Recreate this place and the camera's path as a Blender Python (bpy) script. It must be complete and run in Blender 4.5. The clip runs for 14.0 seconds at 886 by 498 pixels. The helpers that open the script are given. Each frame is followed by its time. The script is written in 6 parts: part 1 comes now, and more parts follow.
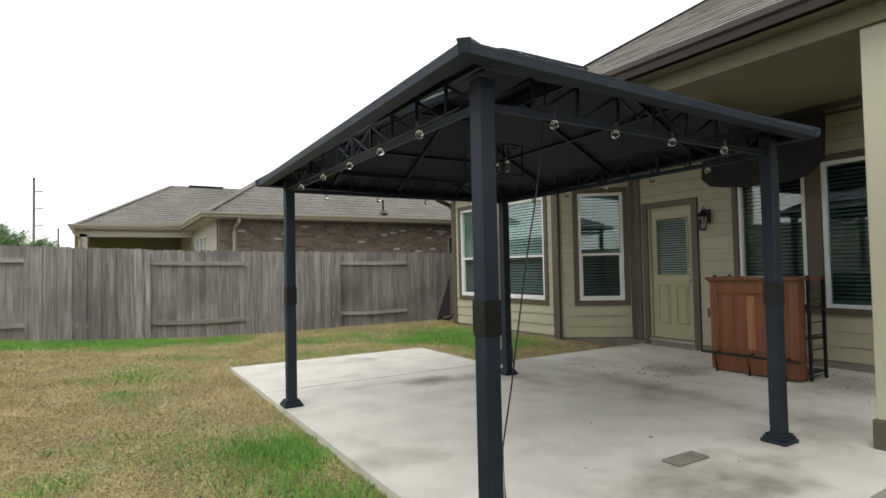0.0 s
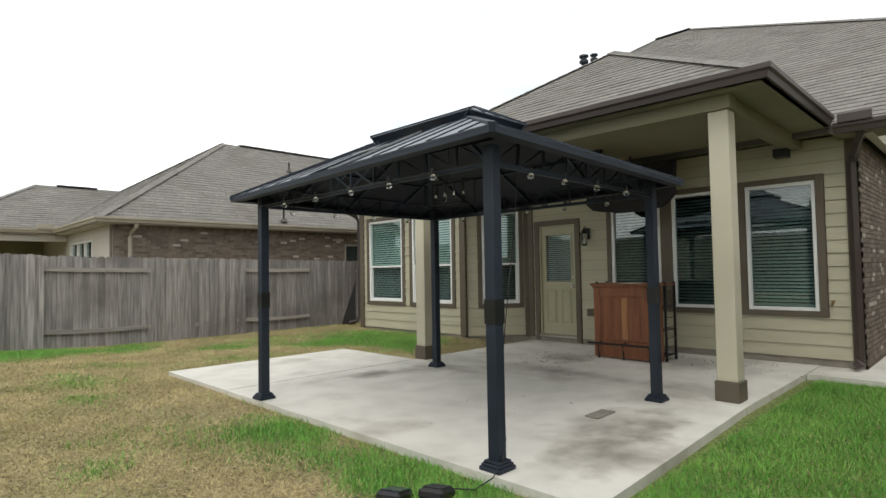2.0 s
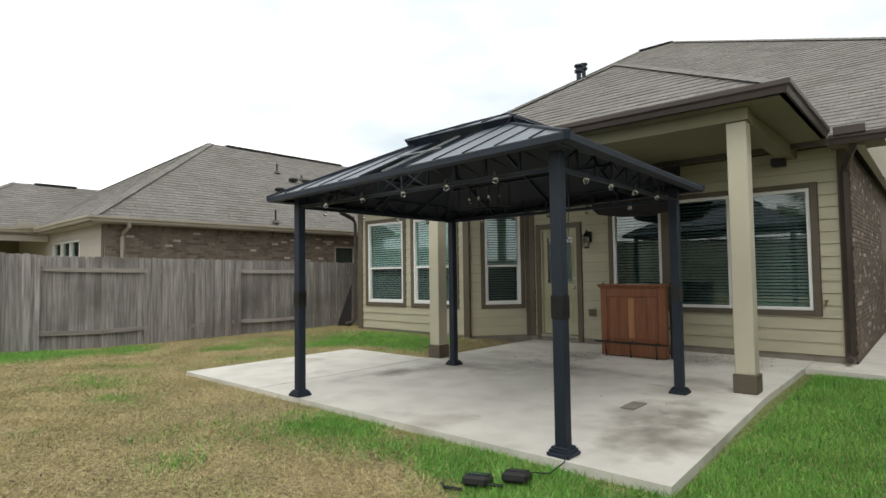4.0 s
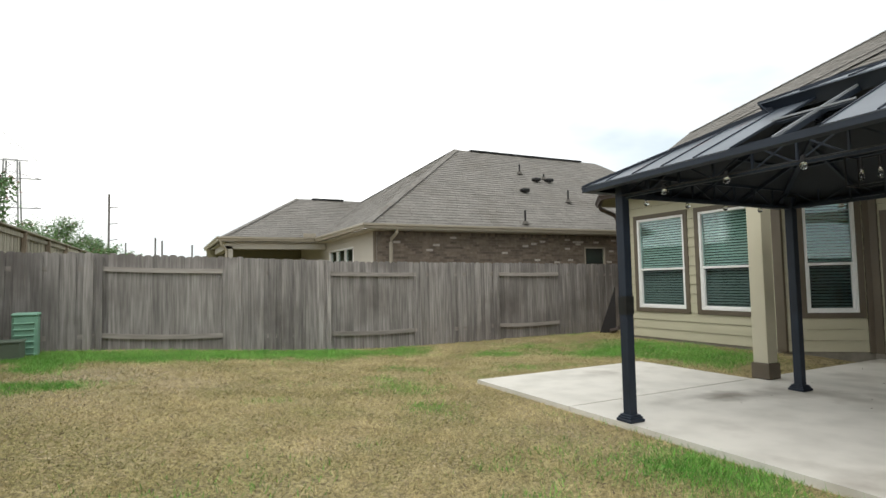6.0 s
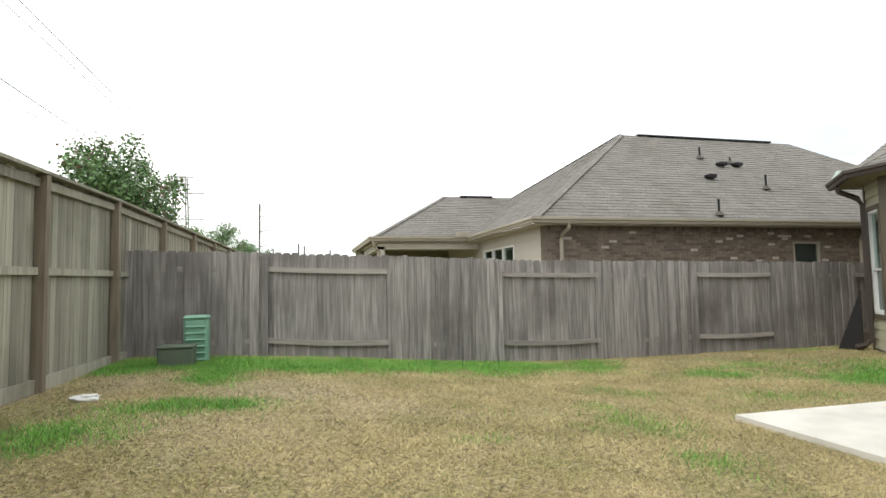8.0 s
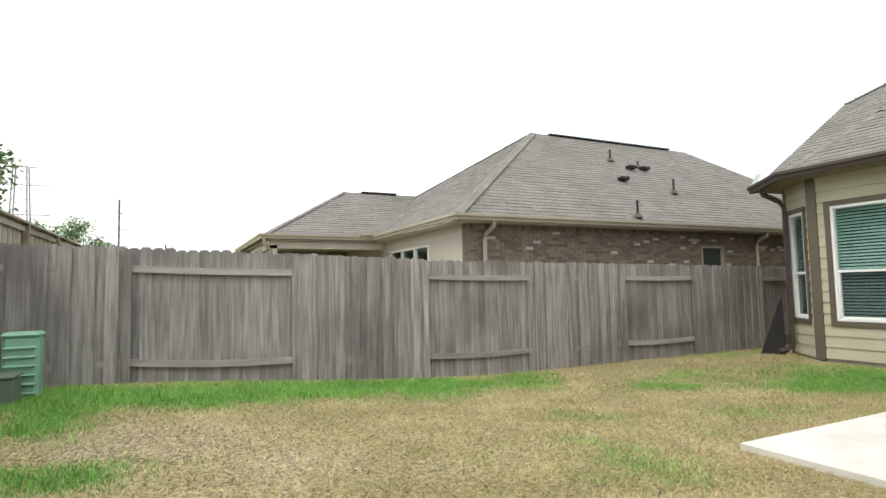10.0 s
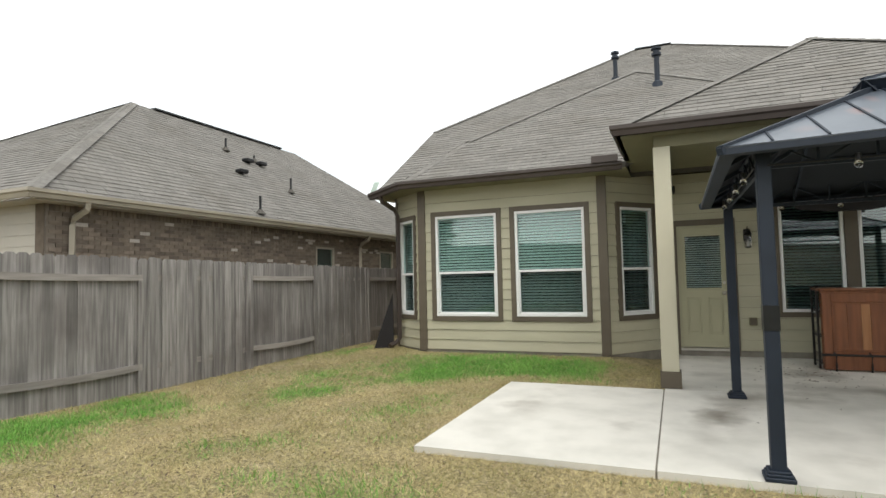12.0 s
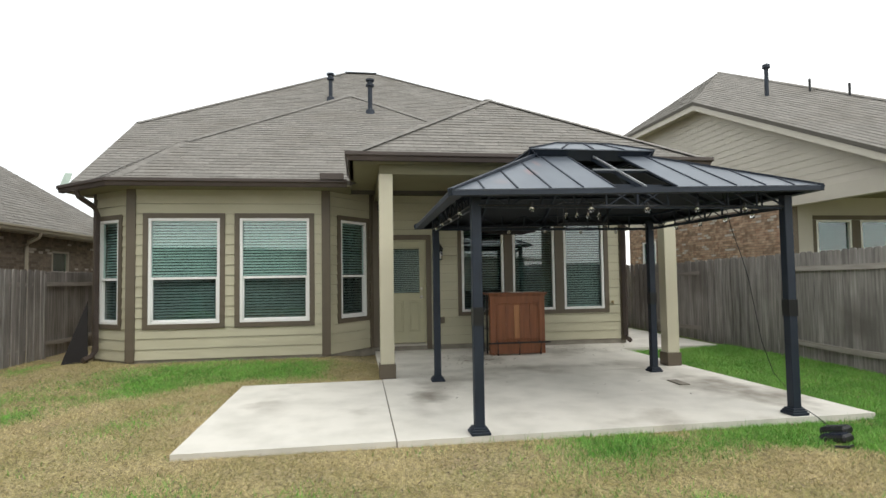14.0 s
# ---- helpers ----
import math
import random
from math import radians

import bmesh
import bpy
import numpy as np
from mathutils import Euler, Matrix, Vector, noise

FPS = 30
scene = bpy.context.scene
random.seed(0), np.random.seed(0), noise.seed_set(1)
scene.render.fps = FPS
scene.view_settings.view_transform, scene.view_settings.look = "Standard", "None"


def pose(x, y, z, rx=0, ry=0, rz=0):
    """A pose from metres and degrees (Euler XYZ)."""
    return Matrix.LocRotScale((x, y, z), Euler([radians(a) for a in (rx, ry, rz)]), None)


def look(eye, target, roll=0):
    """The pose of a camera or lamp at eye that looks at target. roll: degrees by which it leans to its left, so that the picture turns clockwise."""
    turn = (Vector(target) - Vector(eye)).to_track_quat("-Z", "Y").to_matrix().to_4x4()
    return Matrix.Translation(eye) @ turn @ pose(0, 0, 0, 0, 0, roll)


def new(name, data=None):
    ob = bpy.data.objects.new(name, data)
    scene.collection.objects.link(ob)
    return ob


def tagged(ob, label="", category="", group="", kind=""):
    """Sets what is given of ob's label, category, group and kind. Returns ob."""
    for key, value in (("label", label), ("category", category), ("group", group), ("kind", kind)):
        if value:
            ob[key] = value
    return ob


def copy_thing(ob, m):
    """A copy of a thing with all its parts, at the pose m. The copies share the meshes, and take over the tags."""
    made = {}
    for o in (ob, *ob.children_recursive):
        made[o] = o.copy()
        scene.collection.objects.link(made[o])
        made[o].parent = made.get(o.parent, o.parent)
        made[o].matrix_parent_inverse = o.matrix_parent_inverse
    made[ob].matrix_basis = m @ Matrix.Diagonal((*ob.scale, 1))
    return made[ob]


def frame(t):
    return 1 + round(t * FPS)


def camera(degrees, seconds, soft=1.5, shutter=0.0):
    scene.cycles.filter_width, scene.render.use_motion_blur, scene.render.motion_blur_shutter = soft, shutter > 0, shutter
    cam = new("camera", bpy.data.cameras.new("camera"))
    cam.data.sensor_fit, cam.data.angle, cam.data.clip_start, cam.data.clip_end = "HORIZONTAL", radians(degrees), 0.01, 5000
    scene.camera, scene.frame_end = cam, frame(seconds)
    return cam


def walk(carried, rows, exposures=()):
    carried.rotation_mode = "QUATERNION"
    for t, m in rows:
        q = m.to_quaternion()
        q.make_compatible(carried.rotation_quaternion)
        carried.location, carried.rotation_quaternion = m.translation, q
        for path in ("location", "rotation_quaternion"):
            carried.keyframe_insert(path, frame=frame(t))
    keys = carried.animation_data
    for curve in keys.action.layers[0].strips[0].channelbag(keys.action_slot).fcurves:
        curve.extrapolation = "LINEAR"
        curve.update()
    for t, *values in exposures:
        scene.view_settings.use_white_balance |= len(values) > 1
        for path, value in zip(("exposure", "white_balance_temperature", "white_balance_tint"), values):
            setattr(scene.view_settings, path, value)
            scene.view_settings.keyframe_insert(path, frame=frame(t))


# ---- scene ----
cam = camera(76.8, 14.0)
PATH = [
    (0, (0.185, 0.588, 1.335), (1.216, 2.301, 1.399), -1.2),
    (0.5, (-0.256, 0.493, 1.365), (0.92, 2.109, 1.429), -1.1),
    (1, (-0.614, 0.396, 1.353), (0.647, 1.946, 1.427), -1.0),
    (1.5, (-0.937, 0.311, 1.373), (0.388, 1.807, 1.45), -1.0),
    (2, (-1.238, 0.299, 1.372), (0.173, 1.714, 1.451), -1.0),
    (4.5, (-1.984, 0.975, 1.325), (-0.488, 2.3, 1.415), -0.8),
    (5, (-2.034, 1.322, 1.314), (-0.723, 2.829, 1.417), -0.9),
    (5.5, (-2.138, 1.705, 1.329), (-1.046, 3.377, 1.443), -1.0),
    (6, (-2.224, 2.152, 1.354), (-1.317, 3.931, 1.467), -1.2),
    (6.5, (-2.29, 2.555, 1.378), (-1.624, 4.437, 1.498), -1.4),
    (7, (-2.391, 3.05, 1.339), (-1.904, 4.985, 1.472), -1.1),
    (9.5, (-2.733, 5.194, 1.356), (-2.094, 7.083, 1.502), -1.2),
    (10, (-2.713, 5.578, 1.357), (-1.825, 7.365, 1.498), -1.2),
    (10.5, (-2.671, 5.885, 1.332), (-1.543, 7.531, 1.474), -1.4),
    (11, (-2.686, 6.194, 1.401), (-1.247, 7.577, 1.521), -1.3),
    (11.5, (-2.65, 6.456, 1.377), (-0.958, 7.516, 1.493), -1.3),
    (12, (-2.667, 6.707, 1.405), (-0.822, 7.472, 1.509), -1.3),
    (12.5, (-2.811, 6.873, 1.412), (-0.86, 7.301, 1.513), -1.3),
    (13, (-2.979, 6.937, 1.445), (-0.985, 7.048, 1.543), -1.3),
    (13.5, (-3.139, 7.043, 1.452), (-1.146, 6.913, 1.552), -1.3),
    (14, (-3.418, 7.222, 1.468), (-1.444, 6.921, 1.564), -0.9),
]
walk(cam, [(t, look(eye, target, roll)) for t, eye, target, roll in PATH],
     exposures=[(0.0, 0.6), (2.0, 0.58), (4.5, 0.42), (5.2, 0.30), (5.6, 0.36), (6.2, 0.72), (6.5, 0.8), (9.5, 0.94), (11.0, 1.16), (12.0, 0.8), (12.6, 0.56), (14.0, 0.78)])

# ---- light ----
SUN_EL, SUN_AZ = radians(52), radians(238)
world = bpy.data.worlds.new("world")
scene.world = world
world.use_nodes = True
wn, wl = world.node_tree.nodes, world.node_tree.links
wn.clear()
w_out, w_bg, w_sky = wn.new("ShaderNodeOutputWorld"), wn.new("ShaderNodeBackground"), wn.new("ShaderNodeTexSky")
w_sky.sky_type, w_sky.sun_disc = "NISHITA", False
w_sky.sun_elevation, w_sky.sun_rotation = SUN_EL, SUN_AZ
w_dim = wn.new("ShaderNodeMix")
w_dim.data_type = "RGBA"
w_dim.blend_type = "MULTIPLY"
w_dim.inputs[0].default_value = 1.0
w_dim.inputs[7].default_value = (0.1, 0.1, 0.1, 1)
w_co, w_map, w_noise, w_ramp = wn.new("ShaderNodeTexCoord"), wn.new("ShaderNodeMapping"), wn.new("ShaderNodeTexNoise"), wn.new("ShaderNodeValToRGB")
w_map.inputs["Scale"].default_value = (1.2, 1.2, 3.0)
w_noise.inputs["Scale"].default_value, w_noise.inputs["Detail"].default_value = 1.6, 5.0
w_ramp.color_ramp.elements[0].position, w_ramp.color_ramp.elements[1].position = 0.32, 0.62
w_ramp.color_ramp.elements[0].color = (0.50, 0.56, 0.585, 1)
w_ramp.color_ramp.elements[1].color = (1.0, 0.985, 0.94, 1)
w_mix = wn.new("ShaderNodeMix")
w_mix.data_type = "RGBA"
w_mix.inputs[0].default_value = 0.9
wl.new(w_co.outputs["Generated"], w_map.inputs["Vector"])
wl.new(w_map.outputs["Vector"], w_noise.inputs["Vector"])
wl.new(w_noise.outputs["Fac"], w_ramp.inputs["Fac"])
wl.new(w_sky.outputs["Color"], w_dim.inputs[6])
wl.new(w_dim.outputs[2], w_mix.inputs[6])
wl.new(w_ramp.outputs["Color"], w_mix.inputs[7])
wl.new(w_mix.outputs[2], w_bg.inputs["Color"])
w_bg.inputs["Strength"].default_value = 1.12
wl.new(w_bg.outputs["Background"], w_out.inputs["Surface"])
sun_data = bpy.data.lights.new("sun", "SUN")
sun_data.energy, sun_data.angle, sun_data.color = 0.75, radians(40), (1.0, 0.97, 0.91)
sun = new("sun", sun_data)
sun.matrix_world = look((0, 0, 20), (math.cos(SUN_EL) * -math.sin(SUN_AZ), math.cos(SUN_EL) * -math.cos(SUN_AZ), 20 - math.sin(SUN_EL)))


# ---- materials ----
def mat(name, color, rough=0.7, metal=0.0, second=None, scale=4.0, detail=5.0, lo=0.35, hi=0.65, bump=0.0, bump_scale=60.0, stretch=(1, 1, 1), random=0.0, island=0.0, third=None, third_scale=0.7, third_range=(0.5, 0.7)):
    m = bpy.data.materials.new(name)
    m.use_nodes = True
    n, l = m.node_tree.nodes, m.node_tree.links
    b = n["Principled BSDF"]
    b.inputs["Roughness"].default_value, b.inputs["Metallic"].default_value = rough, metal
    co, mp = n.new("ShaderNodeTexCoord"), n.new("ShaderNodeMapping")
    geo = n.new("ShaderNodeNewGeometry")
    l.new(geo.outputs["Position"], mp.inputs["Vector"])
    mp.inputs["Scale"].default_value = stretch
    col = None
    if second:
        t, r, x = n.new("ShaderNodeTexNoise"), n.new("ShaderNodeMapRange"), n.new("ShaderNodeMix")
        x.data_type = "RGBA"
        t.inputs["Scale"].default_value, t.inputs["Detail"].default_value = scale, detail
        r.inputs[1].default_value, r.inputs[2].default_value = lo, hi
        l.new(mp.outputs[0], t.inputs["Vector"])
        l.new(t.outputs["Fac"], r.inputs[0])
        l.new(r.outputs[0], x.inputs[0])
        x.inputs[6].default_value, x.inputs[7].default_value = (*color, 1), (*second, 1)
        col = x.outputs[2]
    if third:
        t, r, x = n.new("ShaderNodeTexNoise"), n.new("ShaderNodeMapRange"), n.new("ShaderNodeMix")
        x.data_type = "RGBA"
        t.inputs["Scale"].default_value, t.inputs["Detail"].default_value = third_scale, 6
        r.inputs[1].default_value, r.inputs[2].default_value = third_range
        l.new(geo.outputs["Position"], t.inputs["Vector"])
        l.new(t.outputs["Fac"], r.inputs[0])
        l.new(r.outputs[0], x.inputs[0])
        if col:
            l.new(col, x.inputs[6])
        else:
            x.inputs[6].default_value = (*color, 1)
        x.inputs[7].default_value = (*third, 1)
        col = x.outputs[2]
    if random or island:
        src = n.new("ShaderNodeObjectInfo").outputs["Random"] if random else geo.outputs["Random Per Island"]
        r, h = n.new("ShaderNodeMapRange"), n.new("ShaderNodeHueSaturation")
        amount = random or island
        r.inputs[3].default_value, r.inputs[4].default_value = 1 - amount, 1 + amount
        l.new(src, r.inputs[0])
        l.new(r.outputs[0], h.inputs["Value"])
        if col:
            l.new(col, h.inputs["Color"])
        else:
            h.inputs["Color"].default_value = (*color, 1)
        col = h.outputs["Color"]
    if col:
        l.new(col, b.inputs["Base Color"])
    else:
        b.inputs["Base Color"].default_value = (*color, 1)
    if bump:
        t, p = n.new("ShaderNodeTexNoise"), n.new("ShaderNodeBump")
        t.inputs["Scale"].default_value, t.inputs["Detail"].default_value = bump_scale, 4
        p.inputs["Strength"].default_value, p.inputs["Distance"].default_value = bump, 0.01
        l.new(mp.outputs[0], t.inputs["Vector"])
        l.new(t.outputs["Fac"], p.inputs["Height"])
        l.new(p.outputs["Normal"], b.inputs["Normal"])
    return m


M_SIDING = mat("siding paint", (0.46, 0.435, 0.315), 0.6, second=(0.42, 0.395, 0.285), scale=1.2, bump=0.15, bump_scale=90, stretch=(1, 1, 4))
M_SHINGLEP = mat("asphalt shingle by the piece", (0.178, 0.168, 0.152), 0.95, second=(0.222, 0.21, 0.192), scale=14, detail=3, bump=0.4, bump_scale=220, random=0.11, third=(0.16, 0.145, 0.125), third_scale=0.9, third_range=(0.5, 0.85))
M_CREAM = mat("cream paint", (0.52, 0.49, 0.37), 0.6, second=(0.47, 0.44, 0.33), scale=1.5, bump=0.1, bump_scale=80)
# olive-tan soffit paint, with the shade under the porch put into its colour
M_SOFFIT_SHADED = mat("soffit paint darkened for shade", (0.215, 0.198, 0.118), 0.7, second=(0.185, 0.17, 0.10), scale=1.0, bump=0.1)
M_TRIM = mat("brown trim paint", (0.115, 0.093, 0.065), 0.55, second=(0.10, 0.08, 0.056), scale=2, bump=0.1)
M_GUTTER = mat("brown gutter metal", (0.055, 0.040, 0.034), 0.5, second=(0.046, 0.034, 0.028), scale=3)
M_DOOR = mat("door paint", (0.42, 0.40, 0.27), 0.45, second=(0.39, 0.37, 0.25), scale=2)
M_VINYL = mat("white window vinyl", (0.78, 0.78, 0.77), 0.35)
M_SHINGLE = mat("asphalt shingle", (0.178, 0.168, 0.152), 0.95, second=(0.222, 0.21, 0.192), scale=14, detail=3, bump=0.4, bump_scale=220, island=0.11, third=(0.16, 0.145, 0.125), third_scale=0.9, third_range=(0.5, 0.85))
M_UNDER = mat("roof underlay", (0.10, 0.092, 0.08), 0.95)
M_FOUND = mat("foundation concrete", (0.26, 0.24, 0.2), 0.9, second=(0.2, 0.18, 0.15), scale=6, bump=0.4)
M_SLAB0 = mat("patio concrete", (0.68, 0.655, 0.595), 0.75, second=(0.56, 0.54, 0.485), scale=2.2, detail=8, lo=0.4, hi=0.7, bump=0.12, bump_scale=150, third=(0.25, 0.215, 0.17), third_scale=0.75, third_range=(0.585, 0.8))


def stained(m, spots, tint):
    """Soft-edged stains with a ragged outline on a material: x, y, reach in x, reach in y, strength."""
    n, l = m.node_tree.nodes, m.node_tree.links
    b = n["Principled BSDF"]
    col = b.inputs["Base Color"].links[0].from_socket
    geo = n.new("ShaderNodeNewGeometry")
    t = n.new("ShaderNodeTexNoise")
    t.inputs["Scale"].default_value, t.inputs["Detail"].default_value = 3.2, 7
    l.new(geo.outputs["Position"], t.inputs["Vector"])
    for x, y, rx, ry, s in spots:
        mp, ln, r, mu, mx = n.new("ShaderNodeMapping"), n.new("ShaderNodeVectorMath"), n.new("ShaderNodeMapRange"), n.new("ShaderNodeMath"), n.new("ShaderNodeMix")
        mp.vector_type = "TEXTURE"
        mp.inputs["Location"].default_value, mp.inputs["Scale"].default_value = (x, y, 0), (rx, ry, 50)
        ln.operation, mu.operation, mx.data_type = "LENGTH", "MULTIPLY", "RGBA"
        add = n.new("ShaderNodeMath")
        add.operation = "MULTIPLY_ADD"
        l.new(geo.outputs["Position"], mp.inputs["Vector"]), l.new(mp.outputs[0], ln.inputs[0])
        l.new(t.outputs["Fac"], add.inputs[0])
        add.inputs[1].default_value = 1.6
        l.new(ln.outputs["Value"], add.inputs[2])
        r.inputs[1].default_value, r.inputs[2].default_value, r.inputs[3].default_value, r.inputs[4].default_value = 1.75, 0.7, 0.0, s
        l.new(add.outputs[0], r.inputs[0])
        l.new(r.outputs[0], mx.inputs[0]), l.new(col, mx.inputs[6])
        mx.inputs[7].default_value = (*tint, 1)
        col = mx.outputs[2]
    l.new(col, b.inputs["Base Color"])
    return m


M_SLAB = stained(M_SLAB0, [(4.0, 6.2, 0.6, 0.35, 0.4), (3.0, 6.5, 0.8, 0.2, 0.35), (2.7, 2.5, 0.9, 0.45, 0.8), (3.2, 2.75, 1.0, 0.5, 0.7), (4.6, 2.9, 0.9, 0.5, 0.4), (6.3, 5.1, 0.6, 0.5, 0.85), (6.9, 3.4, 0.7, 1.2, 0.6), (5.2, 4.6, 0.35, 1.6, 0.55), (5.9, 6.2, 0.5, 0.5, 0.4), (2.6, 2.3, 0.7, 0.25, 0.35), (5.2, 3.0, 0.5, 0.7, 0.45), (3.3, 8.2, 0.7, 0.3, 0.3), (3.45, 6.35, 0.5, 0.32, 0.85), (3.5, 2.5, 0.55, 0.3, 0.7)], (0.15, 0.128, 0.098))
M_SLABEDGE = mat("slab edge concrete", (0.30, 0.28, 0.24), 0.9, second=(0.2, 0.18, 0.15), scale=9, bump=0.5)
M_GREYWOOD = mat("weathered grey fence wood", (0.19, 0.176, 0.168), 0.85, second=(0.345, 0.322, 0.305), scale=3.5, stretch=(8, 8, 0.45), lo=0.35, hi=0.65, bump=0.6, bump_scale=40, random=0.22, third=(0.135, 0.12, 0.112), third_scale=0.8, third_range=(0.5, 0.75))
M_TANWOOD = mat("weathered tan fence wood", (0.25, 0.238, 0.19), 0.85, second=(0.37, 0.352, 0.285), scale=2.5, stretch=(8, 8, 0.4), lo=0.35, hi=0.65, bump=0.5, bump_scale=40, random=0.24, third=(0.17, 0.165, 0.12), third_scale=0.9, third_range=(0.45, 0.7))
M_POSTWOOD = mat("brown post wood", (0.17, 0.135, 0.095), 0.85, second=(0.24, 0.2, 0.15), scale=3, stretch=(5, 5, 0.5), bump=0.4, random=0.1)
M_STEEL = mat("dark slate gazebo paint", (0.006, 0.012, 0.023), 0.62, second=(0.010, 0.018, 0.033), scale=3, random=0.0)
M_GZROOF = mat("grey painted steel roof sheet", (0.10, 0.118, 0.145), 0.36, metal=0.3, second=(0.135, 0.155, 0.185), scale=2.5, lo=0.3, hi=0.7)
M_GZROOF = stained(M_GZROOF, [(2.08, 5.48, 0.14, 0.09, 0.6), (2.36, 5.30, 0.16, 0.06, 0.5), (1.72, 5.86, 0.12, 0.12, 0.25)], (0.36, 0.19, 0.16))
M_RIB = mat("bare pale steel rib", (0.27, 0.29, 0.31), 0.4, second=(0.22, 0.235, 0.25), scale=5)
# near-black for the lower face of the gazebo roof sheets
M_UNDERSIDE = mat("dark roof underside", (0.006, 0.009, 0.014), 0.75, second=(0.009, 0.013, 0.019), scale=3)
M_TAPE = mat("black tape", (0.008, 0.009, 0.01), 0.4)
M_BLACK = mat("black rubber", (0.012, 0.012, 0.013), 0.5)
M_BLACKM = mat("black metal", (0.015, 0.015, 0.016), 0.4, metal=0.4)
M_CLOTH = mat("black cloth cover", (0.009, 0.007, 0.007), 0.8, bump=0.2, bump_scale=30)
M_BARWOOD = mat("red-brown varnished wood", (0.235, 0.088, 0.038), 0.38, second=(0.15, 0.052, 0.023), scale=3, stretch=(6, 6, 0.6), lo=0.3, hi=0.7, bump=0.12)
M_BARLIGHT = mat("pale varnished wood", (0.36, 0.17, 0.075), 0.38, second=(0.28, 0.12, 0.05), scale=3, stretch=(6, 6, 0.6))
M_BRICK = mat("mixed brown brick", (0.15, 0.117, 0.088), 0.9, second=(0.205, 0.165, 0.128), scale=9, random=0.3, bump=0.5, bump_scale=70)
M_BRICKI = mat("mixed brown brick joined", (0.15, 0.117, 0.088), 0.9, second=(0.205, 0.165, 0.128), scale=9, island=0.3, bump=0.5, bump_scale=70)
M_BRICKW = mat("pale brick", (0.52, 0.48, 0.42), 0.9, second=(0.4, 0.35, 0.3), scale=12, bump=0.5)
M_BRICKR = mat("orange brown brick joined", (0.27, 0.165, 0.11), 0.9, second=(0.42, 0.31, 0.22), scale=7, island=0.35, bump=0.5, bump_scale=70)
M_MORTAR = mat("mortar", (0.21, 0.175, 0.14), 0.95, second=(0.17, 0.14, 0.11), scale=20, bump=0.4)
M_NGUTTER = mat("tan gutter metal", (0.36, 0.32, 0.25), 0.4, second=(0.32, 0.285, 0.225), scale=2)
M_NSIDING = mat("pale siding paint", (0.50, 0.47, 0.41), 0.6, second=(0.46, 0.43, 0.375), scale=1.5)
M_PEDGREEN = mat("pale green plastic", (0.22, 0.42, 0.31), 0.5, second=(0.18, 0.35, 0.26), scale=3)
M_FLASH = mat("pale green sheet metal", (0.33, 0.40, 0.345), 0.6)
M_RAILWOOD = mat("pale grey fence rail wood", (0.25, 0.225, 0.205), 0.85, second=(0.34, 0.31, 0.285), scale=4, stretch=(0.5, 5, 5), bump=0.4, random=0.2)
M_BOXGREEN = mat("dark green painted steel", (0.085, 0.115, 0.085), 0.55, second=(0.11, 0.14, 0.1), scale=3)
M_TOWER = mat("galvanised steel", (0.25, 0.26, 0.27), 0.5)
M_POLE = mat("dark timber pole", (0.14, 0.13, 0.13), 0.8)
M_LEAF = mat("tree leaves", (0.085, 0.17, 0.06), 0.5, second=(0.15, 0.26, 0.10), scale=2, island=0.3)
M_LEAFP = mat("pinkish leaf tips", (0.20, 0.12, 0.09), 0.6, island=0.3)
M_BARK = mat("bark", (0.12, 0.09, 0.07), 0.9, second=(0.18, 0.15, 0.12), scale=8, bump=0.5)
M_BLIND = mat("blind slats", (0.78, 0.79, 0.77), 0.5)
# near-black in place of unlit rooms; also on a lens and far panes
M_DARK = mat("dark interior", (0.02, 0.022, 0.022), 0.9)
M_BRASS = mat("aged brass", (0.35, 0.25, 0.12), 0.35, metal=0.9)
M_NICKEL = mat("satin nickel", (0.6, 0.58, 0.54), 0.3, metal=0.9)
M_TAN = mat("tan fan blade wood", (0.40, 0.25, 0.12), 0.5)
M_WHITE = mat("white plastic", (0.75, 0.75, 0.73), 0.4)
M_LEAFDRY = mat("dry leaves", (0.10, 0.07, 0.045), 0.8, island=0.4)
M_STRAWP = mat("pale straw clippings", (0.62, 0.53, 0.37), 0.85, second=(0.44, 0.33, 0.19), scale=1.4, lo=0.4, hi=0.6, island=0.35)
M_GREEN = mat("green grass", (0.115, 0.31, 0.042), 0.6, second=(0.20, 0.43, 0.075), scale=1.5, island=0.45)
M_STRAW = mat("dry grass", (0.48, 0.40, 0.20), 0.8, second=(0.31, 0.275, 0.115), scale=1.1, lo=0.4, hi=0.6, island=0.55, third=(0.27, 0.27, 0.10), third_scale=0.9, third_range=(0.5, 0.74))


def glass(name, tint, rough=0.0, ior=1.5):
    m = bpy.data.materials.new(name)
    m.use_nodes = True
    b = m.node_tree.nodes["Principled BSDF"]
    b.inputs["Base Color"].default_value = (*tint, 1)
    b.inputs["Roughness"].default_value = rough
    b.inputs["Transmission Weight"].default_value = 1.0
    b.inputs["IOR"].default_value = ior
    return m


M_GLASS = glass("window glass", (0.55, 0.80, 0.76), 0.0, 1.75)
M_GLASSC = glass("door glass", (0.70, 0.82, 0.80), 0.0, 1.6)
M_GLASSD = glass("window glass behind a dark screen", (0.27, 0.39, 0.38), 0.0, 1.6)
M_GLASSP = glass("dark tinted window glass", (0.33, 0.48, 0.47), 0.0, 1.8)
M_NAVY = mat("dark blue solar panel", (0.010, 0.016, 0.04), 0.25)
M_BULB = glass("clear bulb glass", (0.9, 0.9, 0.9))

